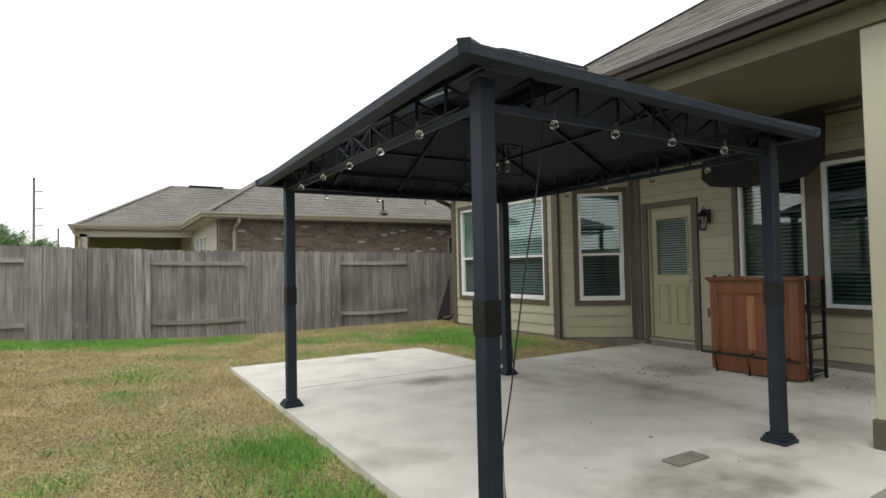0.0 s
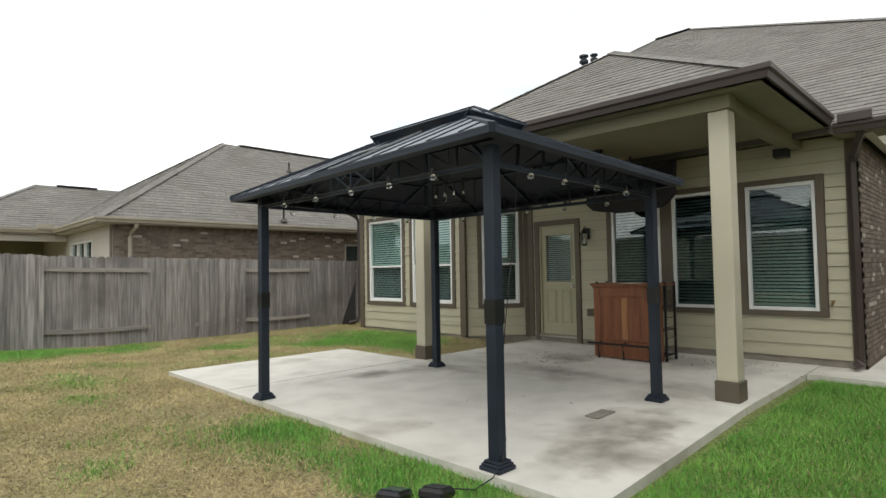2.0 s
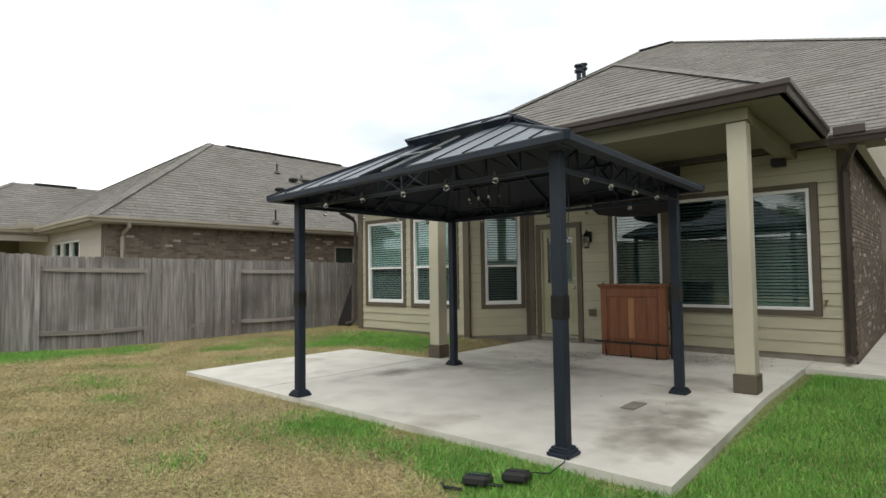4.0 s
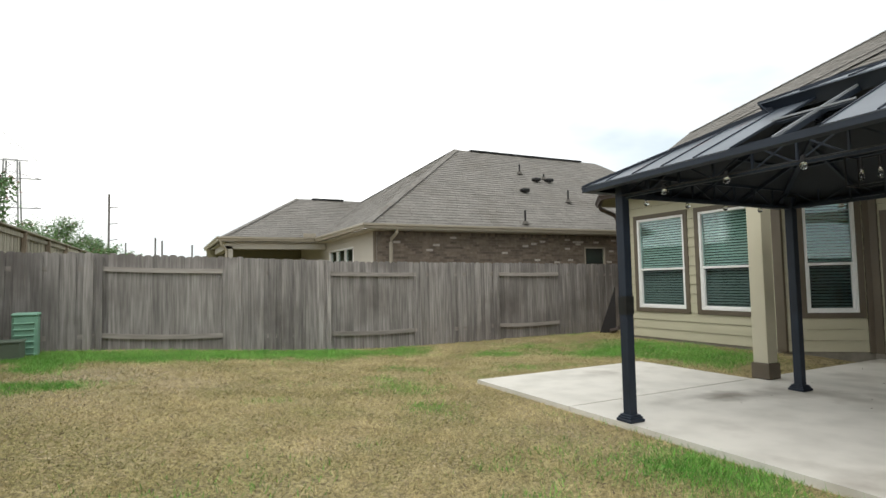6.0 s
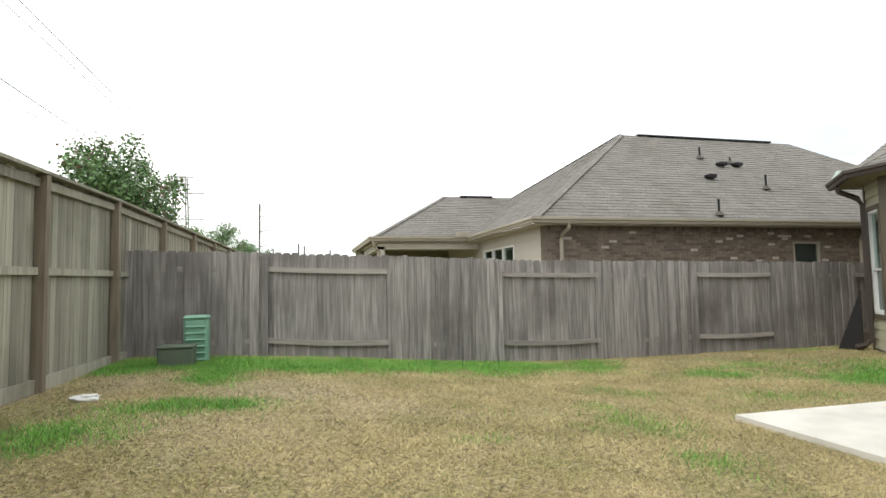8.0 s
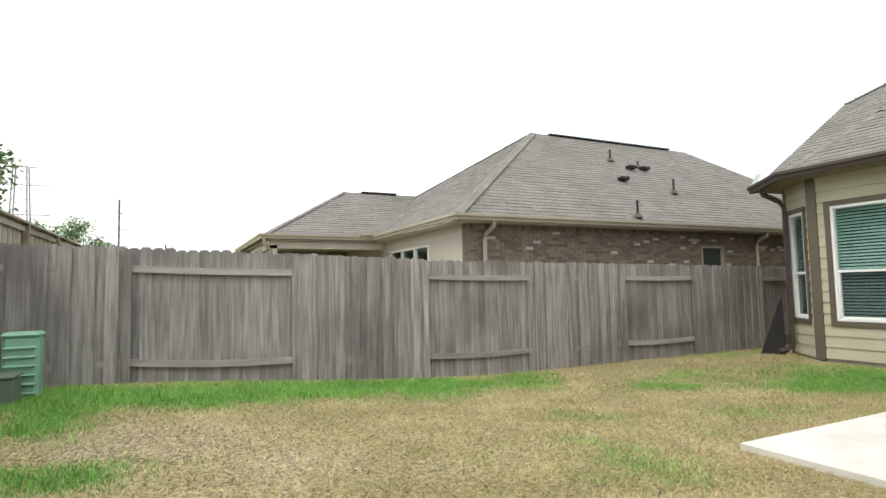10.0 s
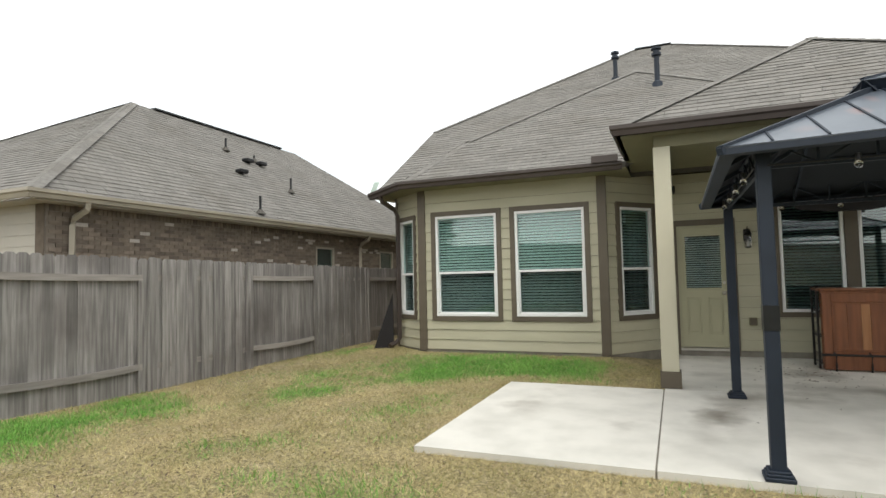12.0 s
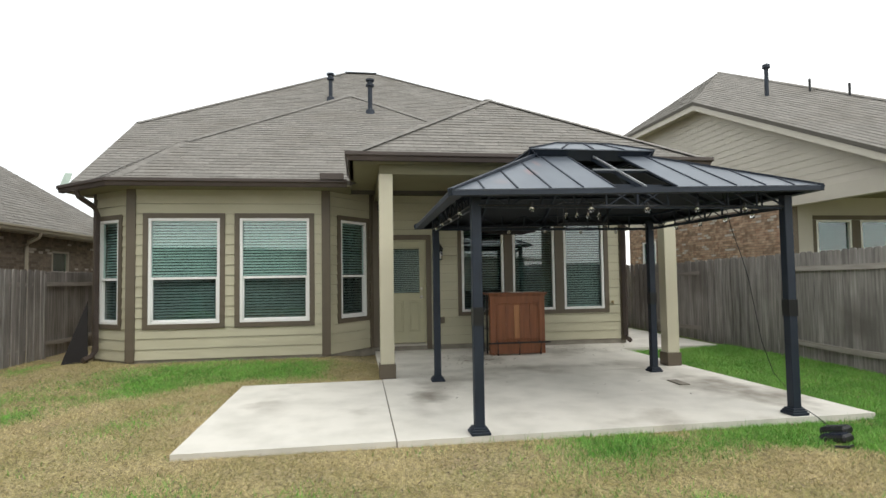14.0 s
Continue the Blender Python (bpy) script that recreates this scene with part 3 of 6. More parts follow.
def window(index, m, s0, s1, z0, z1, rail=True, trim=True, trims=M_TRIM, slats=True, upper=None, label="white vinyl window with closed blinds in brown trim"):
    base = m @ Vector(((s0 + s1) / 2, 0, z0))
    w = thing("window_%d" % index, base, label, "window", kind="structure")
    if trim:
        for n, a in (("window_trim", (s0 - 0.085, s0, 0.0, 0.04, z0 - 0.085, z1 + 0.085)), ("window_trim", (s1, s1 + 0.085, 0.0, 0.04, z0 - 0.085, z1 + 0.085)), ("window_trim", (s0, s1, 0.0, 0.04, z1, z1 + 0.085)), ("window_trim", (s0, s1, 0.0, 0.04, z0 - 0.085, z0))):
            part(n, box(*a, m=m, bevel=0.003), trims, w)
    t = 0.048
    bm = bmesh.new()
    for a in ((s0, s0 + t, -0.06, 0.028, z0, z1), (s1 - t, s1, -0.06, 0.028, z0, z1), (s0 + t, s1 - t, -0.06, 0.028, z1 - t, z1), (s0 + t, s1 - t, -0.06, 0.028, z0, z0 + t)):
        box(*a, bm=bm, m=m, bevel=0.004)
    part("window_frame", bm, M_VINYL, w, "white vinyl frame")
    mid = (z0 + z1) / 2 - 0.13 if rail else z0
    if rail:
        part("meeting_rail", box(s0 + t, s1 - t, -0.05, 0.012, mid - 0.02, mid + 0.022, m=m, bevel=0.004), M_VINYL, w)
        bm = bmesh.new()
        for a in ((s0 + t, s0 + t + 0.022, -0.05, 0.006, z0 + t, mid - 0.02), (s1 - t - 0.022, s1 - t, -0.05, 0.006, z0 + t, mid - 0.02), (s0 + t, s1 - t, -0.05, 0.006, z0 + t, z0 + t + 0.025)):
            box(*a, bm=bm, m=m)
        part("lower_sash", bm, M_VINYL, w)
    spans = [(mid + 0.022, z1 - t, -0.02), (z0 + t, mid - 0.02, -0.035)] if rail else [(z0 + t, z1 - t, -0.02)]
    for a, b, o in spans:
        tint = M_GLASSD if rail and o < -0.03 else (upper or M_GLASS)
        pane = part("pane", box(s0 + t - 0.004, s1 - t + 0.004, o - 0.006, o, a - 0.004, b + 0.004, m=m), tint, w)
        pane.visible_shadow = False
    # added near-black back and sides stand in for the unlit room
    part("dark_room_sheet", box(s0 - 0.05, s1 + 0.05, -0.62, -0.6, z0 - 0.05, z1 + 0.05, m=m), M_DARK, w)
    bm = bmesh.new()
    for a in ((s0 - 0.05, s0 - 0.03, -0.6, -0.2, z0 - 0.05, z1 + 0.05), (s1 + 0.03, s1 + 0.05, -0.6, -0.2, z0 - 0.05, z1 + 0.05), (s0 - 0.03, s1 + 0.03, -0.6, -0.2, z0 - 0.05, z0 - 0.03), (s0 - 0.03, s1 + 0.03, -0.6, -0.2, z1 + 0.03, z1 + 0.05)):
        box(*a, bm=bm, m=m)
    part("dark_reveal", bm, M_DARK, w)
    if slats:
        b = thing("window_blind", m @ Vector(((s0 + s1) / 2, -0.1, z0)), "white horizontal slat blind hanging closed behind a window", "blind")
        part("headrail", box(s0 + 0.02, s1 - 0.02, -0.13, -0.075, z1 - 0.06, z1 - 0.01, m=m), M_BLIND, b)
        bm = bmesh.new()
        z = z0 + 0.08
        while z < z1 - 0.08:
            v = [bm.verts.new(m @ Vector(p)) for p in ((s0 + 0.03, -0.112, z + 0.017), (s1 - 0.03, -0.112, z + 0.017), (s1 - 0.03, -0.076, z - 0.016), (s0 + 0.03, -0.076, z - 0.016))]
            bm.faces.new(v)
            z += 0.05
        part("slats", bm, M_BLIND, b, kind="stuff")
        part("bottom_rail", box(s0 + 0.03, s1 - 0.03, -0.12, -0.09, z0 + 0.045, z0 + 0.065, m=m), M_BLIND, b)
    return w


WX = 7.78
BACK0, BACK1 = (WX, 1.62), (WX, 6.95)
FR0, FR1 = (WX, 6.95), (6.79, 7.79)
BAY0, BAY1 = (6.79, 7.79), (6.79, 11.03)
FL0, FL1 = (6.79, 11.03), (7.45, 11.9)
HZ = 3.1
back_holes = [(2.09 - 1.62, 2.97 - 1.62, 0.735, 2.53), (3.17 - 1.62, 4.07 - 1.62, 0.735, 2.53), (4.26 - 1.62, 5.14 - 1.62, 0.735, 2.53), (5.86 - 1.62, 6.68 - 1.62, 0.0, 2.19)]
walls = []
w_back, m_back, l_back = wall("wall_patio", BACK0, BACK1, -0.1, HZ, back_holes, M_FOUND, "olive-tan lap-sided patio wall of the house")
siding(w_back, m_back, l_back, 0.10, HZ, [(0.36, 3.60, 0.655, 2.61), (5.76 - 1.62, 6.78 - 1.62, 0, 2.30)], M_SIDING)
w_fr, m_fr, l_fr = wall("wall_bay_side", FR0, FR1, -0.15, HZ, [(l_fr_a, l_fr_b, 0.715, 2.53) for l_fr_a, l_fr_b in ((0.195, 0.935),)], M_FOUND, "olive-tan lap-sided bay wall beside the patio")
siding(w_fr, m_fr, l_fr, 0.10, HZ, [(0.11, 1.02, 0.63, 2.615)], M_SIDING)
w_bay, m_bay, l_bay = wall("wall_bay_front", BAY0, BAY1, -0.15, HZ, [(8.075 - 7.79, 9.265 - 7.79, 0.715, 2.535), (9.595 - 7.79, 10.765 - 7.79, 0.715, 2.535)], M_FOUND, "olive-tan lap-sided bay wall with two windows")
siding(w_bay, m_bay, l_bay, 0.12, HZ, [(0.2, 1.56, 0.63, 2.62), (1.72, 3.06, 0.63, 2.62)], M_SIDING)
w_fl, m_fl, l_fl = wall("wall_bay_end", FL0, FL1, -0.15, HZ, [(0.33, 0.90, 0.715, 2.53)], M_FOUND, "olive-tan lap-sided bay wall beside the fence")
siding(w_fl, m_fl, l_fl, 0.10, HZ, [(0.245, 0.985, 0.63, 2.615)], M_SIDING)

window(1, m_bay, 9.595 - 7.79, 10.765 - 7.79, 0.715, 2.535)
window(2, m_bay, 8.075 - 7.79, 9.265 - 7.79, 0.715, 2.535)
window(3, m_fr, 0.195, 0.935, 0.715, 2.53)
window(4, m_fl, 0.33, 0.90, 0.715, 2.53)
window(5, m_back, 4.26 - 1.62, 5.14 - 1.62, 0.735, 2.53, rail=False, trim=False, upper=M_GLASSP, label="tall white vinyl picture window with closed blinds")
window(6, m_back, 3.17 - 1.62, 4.07 - 1.62, 0.735, 2.53, rail=False, trim=False, upper=M_GLASSP, label="tall white vinyl picture window with closed blinds")
window(7, m_back, 2.09 - 1.62, 2.97 - 1.62, 0.735, 2.53, rail=False, trim=False, upper=M_GLASSP, label="tall white vinyl picture window with closed blinds")

trim = thing("trim", (WX, 4.0, 0), "dark brown painted corner and window trim boards", "trim", kind="structure")
for a in ((0.37, 0.465, 0.0, 0.045, 0.655, 2.61), (3.525, 3.60, 0.0, 0.045, 0.655, 2.61), (1.355, 1.545, 0.0, 0.045, 0.735, 2.53), (2.455, 2.635, 0.0, 0.045, 0.735, 2.53), (0.465, 3.525, 0.0, 0.045, 2.53, 2.61), (0.465, 3.525, 0.0, 0.045, 0.655, 0.735)):
    part("trim_board", box(*a, m=m_back, bevel=0.003), M_TRIM, trim)
# corner boards of the bay and the wall
for p, top in (((6.775, 7.785), HZ), ((6.775, 11.04), HZ)):
    part("corner_board", box(p[0] - 0.03, p[0] + 0.03, p[1] - 0.075, p[1] + 0.075, 0.09, top, bevel=0.004), M_TRIM, trim)
part("corner_board", box(-0.02, 0.09, 0.0, 0.045, 0.08, HZ, m=m_fr, bevel=0.004), M_TRIM, trim)
part("corner_board", box(l_back - 0.14, l_back - 0.03, 0.0, 0.045, 0.08, HZ, m=m_back, bevel=0.004), M_TRIM, trim)
part("corner_board", box(0.0, 0.12, 0.0, 0.035, 0.06, HZ, m=m_back, bevel=0.004), M_TRIM, trim)
part("corner_board", box(l_fl - 0.09, l_fl, 0.0, 0.035, 0.06, HZ, m=m_fl, bevel=0.004), M_TRIM, trim)

# door
DS0, DS1 = 5.90 - 1.62, 6.64 - 1.62
door = thing("door_1", m_back @ Vector(((DS0 + DS1) / 2, 0, 0.13)), "closed olive-tan half-glass door with a blind and two lower panels", "door", kind="structure")
for n, a in (("door_trim", (DS0 - 0.13, DS0 - 0.03, 0.0, 0.045, 0.02, 2.30)), ("door_trim", (DS1 + 0.03, DS1 + 0.13, 0.0, 0.045, 0.02, 2.30)), ("door_trim", (DS0 - 0.03, DS1 + 0.03, 0.0, 0.045, 2.20, 2.30)),
             ("door_jamb", (DS0 - 0.03, DS0, -0.12, 0.02, 0.1, 2.2)), ("door_jamb", (DS1, DS1 + 0.03, -0.12, 0.02, 0.1, 2.2)), ("door_jamb", (DS0, DS1, -0.12, 0.02, 2.17, 2.2))):
    part(n, box(*a, m=m_back, bevel=0.003), M_TRIM if n == "door_trim" else M_DOOR, door)
part("door_step", box(DS0 - 0.03, DS1 + 0.03, -0.2, 0.03, 0.0, 0.09, m=m_back), M_FOUND, door)
part("threshold", box(DS0 - 0.03, DS1 + 0.03, -0.12, 0.06, 0.09, 0.13, m=m_back, bevel=0.004), M_NICKEL, door)
bm = bmesh.new()
gs0, gs1, gz0, gz1 = DS0 + 0.10, DS1 - 0.10, 1.14, 2.02
for a in ((DS0, gs0, -0.07, -0.03, 0.14, 2.17), (gs1, DS1, -0.07, -0.03, 0.14, 2.17), (gs0, gs1, -0.07, -0.03, gz1, 2.17), (gs0, gs1, -0.07, -0.03, 0.14, gz0)):
    box(*a, bm=bm, m=m_back)
part("door_leaf", bm, M_DOOR, door)
bm = bmesh.new()
for a in ((gs0 - 0.03, gs0, -0.03, -0.012, gz0 - 0.03, gz1 + 0.03), (gs1, gs1 + 0.03, -0.03, -0.012, gz0 - 0.03, gz1 + 0.03), (gs0, gs1, -0.03, -0.012, gz1, gz1 + 0.03), (gs0, gs1, -0.03, -0.012, gz0 - 0.03, gz0)):
    box(*a, bm=bm, m=m_back, bevel=0.004)
part("glass_surround", bm, M_DOOR, door)
for c in ((DS0 + DS1) / 2 - 0.165, (DS0 + DS1) / 2 + 0.165):
    bm = bmesh.new()
    for a in ((c - 0.11, c - 0.09, -0.03, -0.018, 0.36, 0.98), (c + 0.09, c + 0.11, -0.03, -0.018, 0.36, 0.98), (c - 0.09, c + 0.09, -0.03, -0.018, 0.96, 0.98), (c - 0.09, c + 0.09, -0.03, -0.018, 0.36, 0.38), (c - 0.07, c + 0.07, -0.03, -0.02, 0.40, 0.94)):
        box(*a, bm=bm, m=m_back, bevel=0.004)
    part("door_panel", bm, M_DOOR, door)
part("pane", box(gs0 - 0.005, gs1 + 0.005, -0.052, -0.046, gz0 - 0.005, gz1 + 0.005, m=m_back), M_GLASSC, door).visible_shadow = False
# added near-black sheet for the darkness behind the door glass
part("dark_door_sheet", box(DS0 - 0.1, DS1 + 0.1, -0.4, -0.38, 0.0, 2.25, m=m_back), M_DARK, door)
bm = bmesh.new()
z = gz0 + 0.02
while z < gz1:
    v = [bm.verts.new(m_back @ Vector(p)) for p in ((gs0, -0.078, z + 0.012), (gs1, -0.078, z + 0.012), (gs1, -0.060, z - 0.012), (gs0, -0.060, z - 0.012))]
    bm.faces.new(v)
    z += 0.038
part("door_blind", bm, M_BLIND, door, kind="stuff")
handle = part("door_handle", lathe(m_back @ Vector((DS0 + 0.065, -0.02, 1.05)), [(0.03, -0.03), (0.034, 0.0), (0.03, 0.03)]), M_NICKEL, door, "round satin nickel knob", smooth=True)
part("deadbolt", box(DS0 + 0.04, DS0 + 0.09, -0.03, -0.01, 1.2, 1.25, m=m_back, bevel=0.008), M_NICKEL, door)


# brick side walls of the house
def bricks(w, m, s0, s1, z0, z1, near, holes=(), objects=False, seed=3, joined=None, pale=0.055):
    """Courses of bricks on a wall. Those with objects are parts, the rest one joined mesh."""
    rnd = random.Random(seed)
    data = bpy.data.meshes.new("brick")
    v = [(a, b, c) for a in (-0.1, 0.1) for b in (0.0, 0.012) for c in (-0.0285, 0.0285)]
    data.from_pydata(v, [], [(0, 1, 3, 2), (4, 6, 7, 5), (0, 4, 5, 1), (2, 3, 7, 6), (0, 2, 6, 4), (1, 5, 7, 3)])
    data.materials.append(M_BRICK)
    white = data.copy()
    white.materials.clear()
    white.materials.append(M_BRICKW)
    count, row, z = 0, 0, z0
    stores = [([], []), ([], [])]
    turn = m.to_3x3().to_4x4()
    while z < z1:
        s = s0 + (0.105 if row % 2 else 0.0)
        while s < s1:
            if not any(h[0] - 0.1 < s < h[1] + 0.1 and h[2] - 0.03 < z < h[3] + 0.03 for h in holes):
                out = 0.001 + rnd.uniform(0, 0.003)
                p = m @ Vector((s, out, z))
                if objects and count < 300 and near[0] < s < near[1]:
                    ob = new("brick", white if rnd.random() < pale else data)
                    ob.parent = w
                    ob.matrix_local = Matrix.Translation(p - ORIGIN[w]) @ turn
                    count += 1
                else:
                    verts, faces = stores[1 if rnd.random() < pale else 0]
                    k = len(verts)
                    verts += [p + (turn @ Vector(c)) for c in v]
                    faces += [tuple(k + i for i in f) for f in ((0, 1, 3, 2), (4, 6, 7, 5), (0, 4, 5, 1), (2, 3, 7, 6), (0, 2, 6, 4), (1, 5, 7, 3))]
            s += 0.21
        z += 0.067
        row += 1
    for (verts, faces), m2 in zip(stores, (joined or M_BRICKI, M_BRICKW)):
        if verts:
            quick("bricks", verts, faces, m2, w, kind="stuff")


w_left, m_left, l_left = wall("wall_brick_left", (7.45, 11.9), (22.0, 11.9), -0.2, HZ, [], M_MORTAR, "brown brick side wall of the house beside the fence")
w_right, m_right, l_right = wall("wall_brick_right", (22.0, 1.62), (7.80, 1.62), -0.1, HZ, [], M_MORTAR, "brown brick side wall of the house beside the walk")
wall("wall_front", (22.2, 12.0), (22.2, 1.5), -0.1, HZ, [], M_MORTAR, "plain far wall closing the house")

# porch columns, beams, ceiling
for x, y in ((4.90, 2.32), (4.83, 6.81)):
    c = thing("porch_column", (x, y, 0.0), "square cream porch column with a brown base", "column")
    part("shaft", box(x - 0.1, x + 0.1, y - 0.1, y + 0.1, 0.205, 2.972, bevel=0.006), M_CREAM, c)
    part("base", box(x - 0.12, x + 0.12, y - 0.12, y + 0.12, 0.003, 0.205, bevel=0.006), M_TRIM, c, "brown painted base")
porch = thing("ceiling", (6.1, 4.55, 3.0), "tan painted porch ceiling and beams, darkened for porch shade", "ceiling", kind="structure")
part("front_beam", box(4.76, 4.96, 2.19, 6.90, 2.974, 3.118), M_SOFFIT_SHADED, porch)
part("side_beam", box(4.962, WX, 2.22, 2.42, 2.974, 3.118), M_SOFFIT_SHADED, porch)
part("side_beam", box(4.962, WX, 6.71, 6.89, 2.974, 3.118), M_SOFFIT_SHADED, porch)
part("ceiling_board", box(4.53, WX + 0.1, 1.80, 7.33, 3.12, 3.15), M_SOFFIT_SHADED, porch)
soffit = thing("trim_soffit", (6.5, 9.5, 3.02), "tan painted soffit boards under the bay eave, darkened for shade", "soffit", kind="structure")
part("soffit_board", plate([(6.27, 7.34, 3.03), (7.9, 7.34, 3.03), (7.9, 12.2, 3.03), (7.2, 12.32, 3.03), (6.27, 11.2, 3.03)], 0.02, way=(0, 0, 1)), M_SOFFIT_SHADED, soffit)
part("soffit_board", box(7.25, 7.9, 1.17, 1.79, 3.03, 3.05), M_SOFFIT_SHADED, soffit)
part("frieze_board", box(0.0, l_bay, 0.018, 0.03, 2.93, 3.03, m=m_bay), M_SIDING, soffit)
part("frieze_board", box(0.0, l_fl, 0.018, 0.03, 2.93, 3.03, m=m_fl), M_SIDING, soffit)


# ---- roofs ----
def gutter(name, pts, z_top, h=0.125, material=None, label="", w=0.11, parent=None):
    """A gutter swept along plan points; the outer side is to the right of travel."""
    profile = [(0.0, 0.0), (0.012, 0.0), (0.012, -h + 0.012), (w - 0.035, -h + 0.012), (w - 0.02, -h * 0.45), (w - 0.006, -h * 0.35), (w - 0.006, 0.0), (w + 0.006, 0.0), (w + 0.006, -h * 0.38), (w - 0.02, -h * 0.55), (w - 0.035, -h), (0.0, -h)]
    g = thing(name, (pts[0][0], pts[0][1], z_top - h), label, "gutter", kind="structure") if parent is None else parent
    bm = bmesh.new()
    ps = [Vector((*p, 0)) for p in pts]
    rings = []
    for i, p in enumerate(ps):
        a = (p - ps[i - 1]).normalized() if i else (ps[1] - p).normalized()
        b = (ps[i + 1] - p).normalized() if i < len(ps) - 1 else a
        na, nb = Vector((a.y, -a.x, 0)), Vector((b.y, -b.x, 0))
        miter = (na + nb)
        miter = miter / max(0.2, miter.dot(na))
        rings.append([bm.verts.new(p + miter * (o - w) + Vector((0, 0, z_top + z))) for o, z in profile])
    for a, b in zip(rings, rings[1:]):
        for k in range(len(profile)):
            j = (k + 1) % len(profile)
            bm.faces.new((a[k], a[j], b[j], b[k]))
    bm.faces.new(rings[0]), bm.faces.new(rings[-1])
    part("gutter_run", bm, material, g)
    return g


def downspout(pts, material, parent, r=0.036):
    part("downspout", tube(pts, r, sides=4), material, parent)


roof_r = thing("roof_porch", (4.5, 4.5, 3.2), "grey-brown asphalt shingle hip roof over the porch", "roof", kind="structure")
zr = lambda x: 3.235 + 0.64 * (x - 4.56)
PX, PY = 7.17, 4.68
pk = (PX, PY, zr(PX))
roof("porch", [
    [(4.56, 7.31, 3.235), (4.56, 1.82, 3.235), pk],
    [(4.56, 1.82, 3.235), (7.42, 1.82, 3.235), (10.1, PY, pk[2]), pk],
    [(6.47, 7.31, 3.235), (4.56, 7.31, 3.235), pk, (9.2, PY, pk[2])],
], roof_r, 11, single=290)
hip_cap((4.56, 7.31, 3.24), pk, roof_r), hip_cap((4.56, 1.82, 3.24), pk, roof_r), hip_cap(pk, (9.2, PY, pk[2]), roof_r)
roof_w = thing("roof_bay", (6.3, 9.0, 3.1), "grey-brown asphalt shingle hip roof over the bay", "roof", kind="structure")
zw = lambda x: 3.13 + 0.62 * (x - 6.3)
apex, kink = (11.4, 7.38, zw(11.4)), (7.96, 10.53, zw(7.96))
roof("bay", [
    [(6.3, 11.2, 3.13), (6.3, 7.36, 3.13), (6.75, 6.9, zw(6.75)), apex, kink],
    [(6.75, 6.9, zw(6.75)), (6.75, 2.85, zw(6.75)), apex],
    [(7.22, 12.12, 3.13), (6.3, 11.2, 3.13), kink],
    [(14.0, 12.12, 3.13), (7.22, 12.12, 3.13), kink, apex, (14.0, 7.38, apex[2])],
    [(6.75, 2.85, zw(6.75)), (14.0, 2.85, zw(6.75)), (14.0, 7.38, apex[2]), apex],
], roof_w, 21, single=290)
hip_cap((6.3, 11.2, 3.14), kink, roof_w), hip_cap((7.22, 12.12, 3.14), kink, roof_w, 0.1), hip_cap(kink, apex, roof_w), hip_cap((6.75, 2.85, zw(6.75)), apex, roof_w)
roof_p = thing("roof_main", (7.25, 6.7, 3.1), "grey-brown asphalt shingle main roof of the house", "roof", kind="structure")
zp = lambda x: 3.13 + 0.637 * (x - 7.27)
T = zp(15.5)
roof("main", [
    [(7.27, 12.33, 3.13), (7.27, 1.15, 3.13), (11.0, 1.15, zp(11.0)), (15.5, 6.5, T), (15.5, 7.65, T), (10.46, 12.33, zp(10.46))],
], roof_p, 31)
part("roof_deck", plate([(10.46, 12.33, zp(10.46)), (15.5, 7.65, T), (20.7, 12.33, zp(10.46))], 0.08, way=(0, 0, -1)), M_UNDER, roof_p)
part("roof_deck", plate([(11.0, 1.15, zp(11.0)), (15.5, 6.5, T), (20.2, 1.15, zp(11.0))], 0.08, way=(0, 0, -1)), M_UNDER, roof_p)
part("roof_deck", plate([(23.9, 12.33, 3.13), (23.9, 1.15, 3.13), (20.2, 1.15, zp(11.0)), (15.5, 6.5, T), (15.5, 7.65, T), (20.7, 12.33, zp(10.46))], 0.08, way=(0, 0, -1)), M_UNDER, roof_p)
part("gable_wall", plate([(7.5, 12.1, 3.02), (10.46, 12.1, 4.95), (20.7, 12.1, 4.95), (23.7, 12.1, 3.02)], 0.1, way=(0, -1, 0)), M_SIDING, roof_p)
part("gable_wall", plate([(7.5, 1.4, 3.02), (11.0, 1.4, 5.2), (20.2, 1.4, 5.2), (23.7, 1.4, 3.02)], 0.1, way=(0, 1, 0)), M_SIDING, roof_p)
hip_cap((10.46, 12.33, zp(10.46)), (15.5, 7.65, T), roof_p), hip_cap((11.0, 1.15, zp(11.0)), (15.5, 6.5, T), roof_p)
part("ridge_vent", beam((15.5, 7.6, T + 0.015), (15.5, 6.55, T + 0.015), 0.2, 0.03), M_BLACK, roof_p)

gutter("trim_gutter_porch", [(6.2, 7.39), (4.47, 7.39), (4.47, 1.74), (7.19, 1.74)], 3.245, material=M_GUTTER, label="dark brown metal gutter along the porch eave")
gutter("trim_gutter_bay", [(7.14, 12.40), (6.2, 11.25), (6.2, 7.40)], 3.14, material=M_GUTTER, label="dark brown metal gutter along the bay eave")
gutter("trim_gutter_side", [(7.17, 1.76), (7.17, 1.12)], 3.14, material=M_GUTTER, label="short dark brown metal gutter at the house corner")
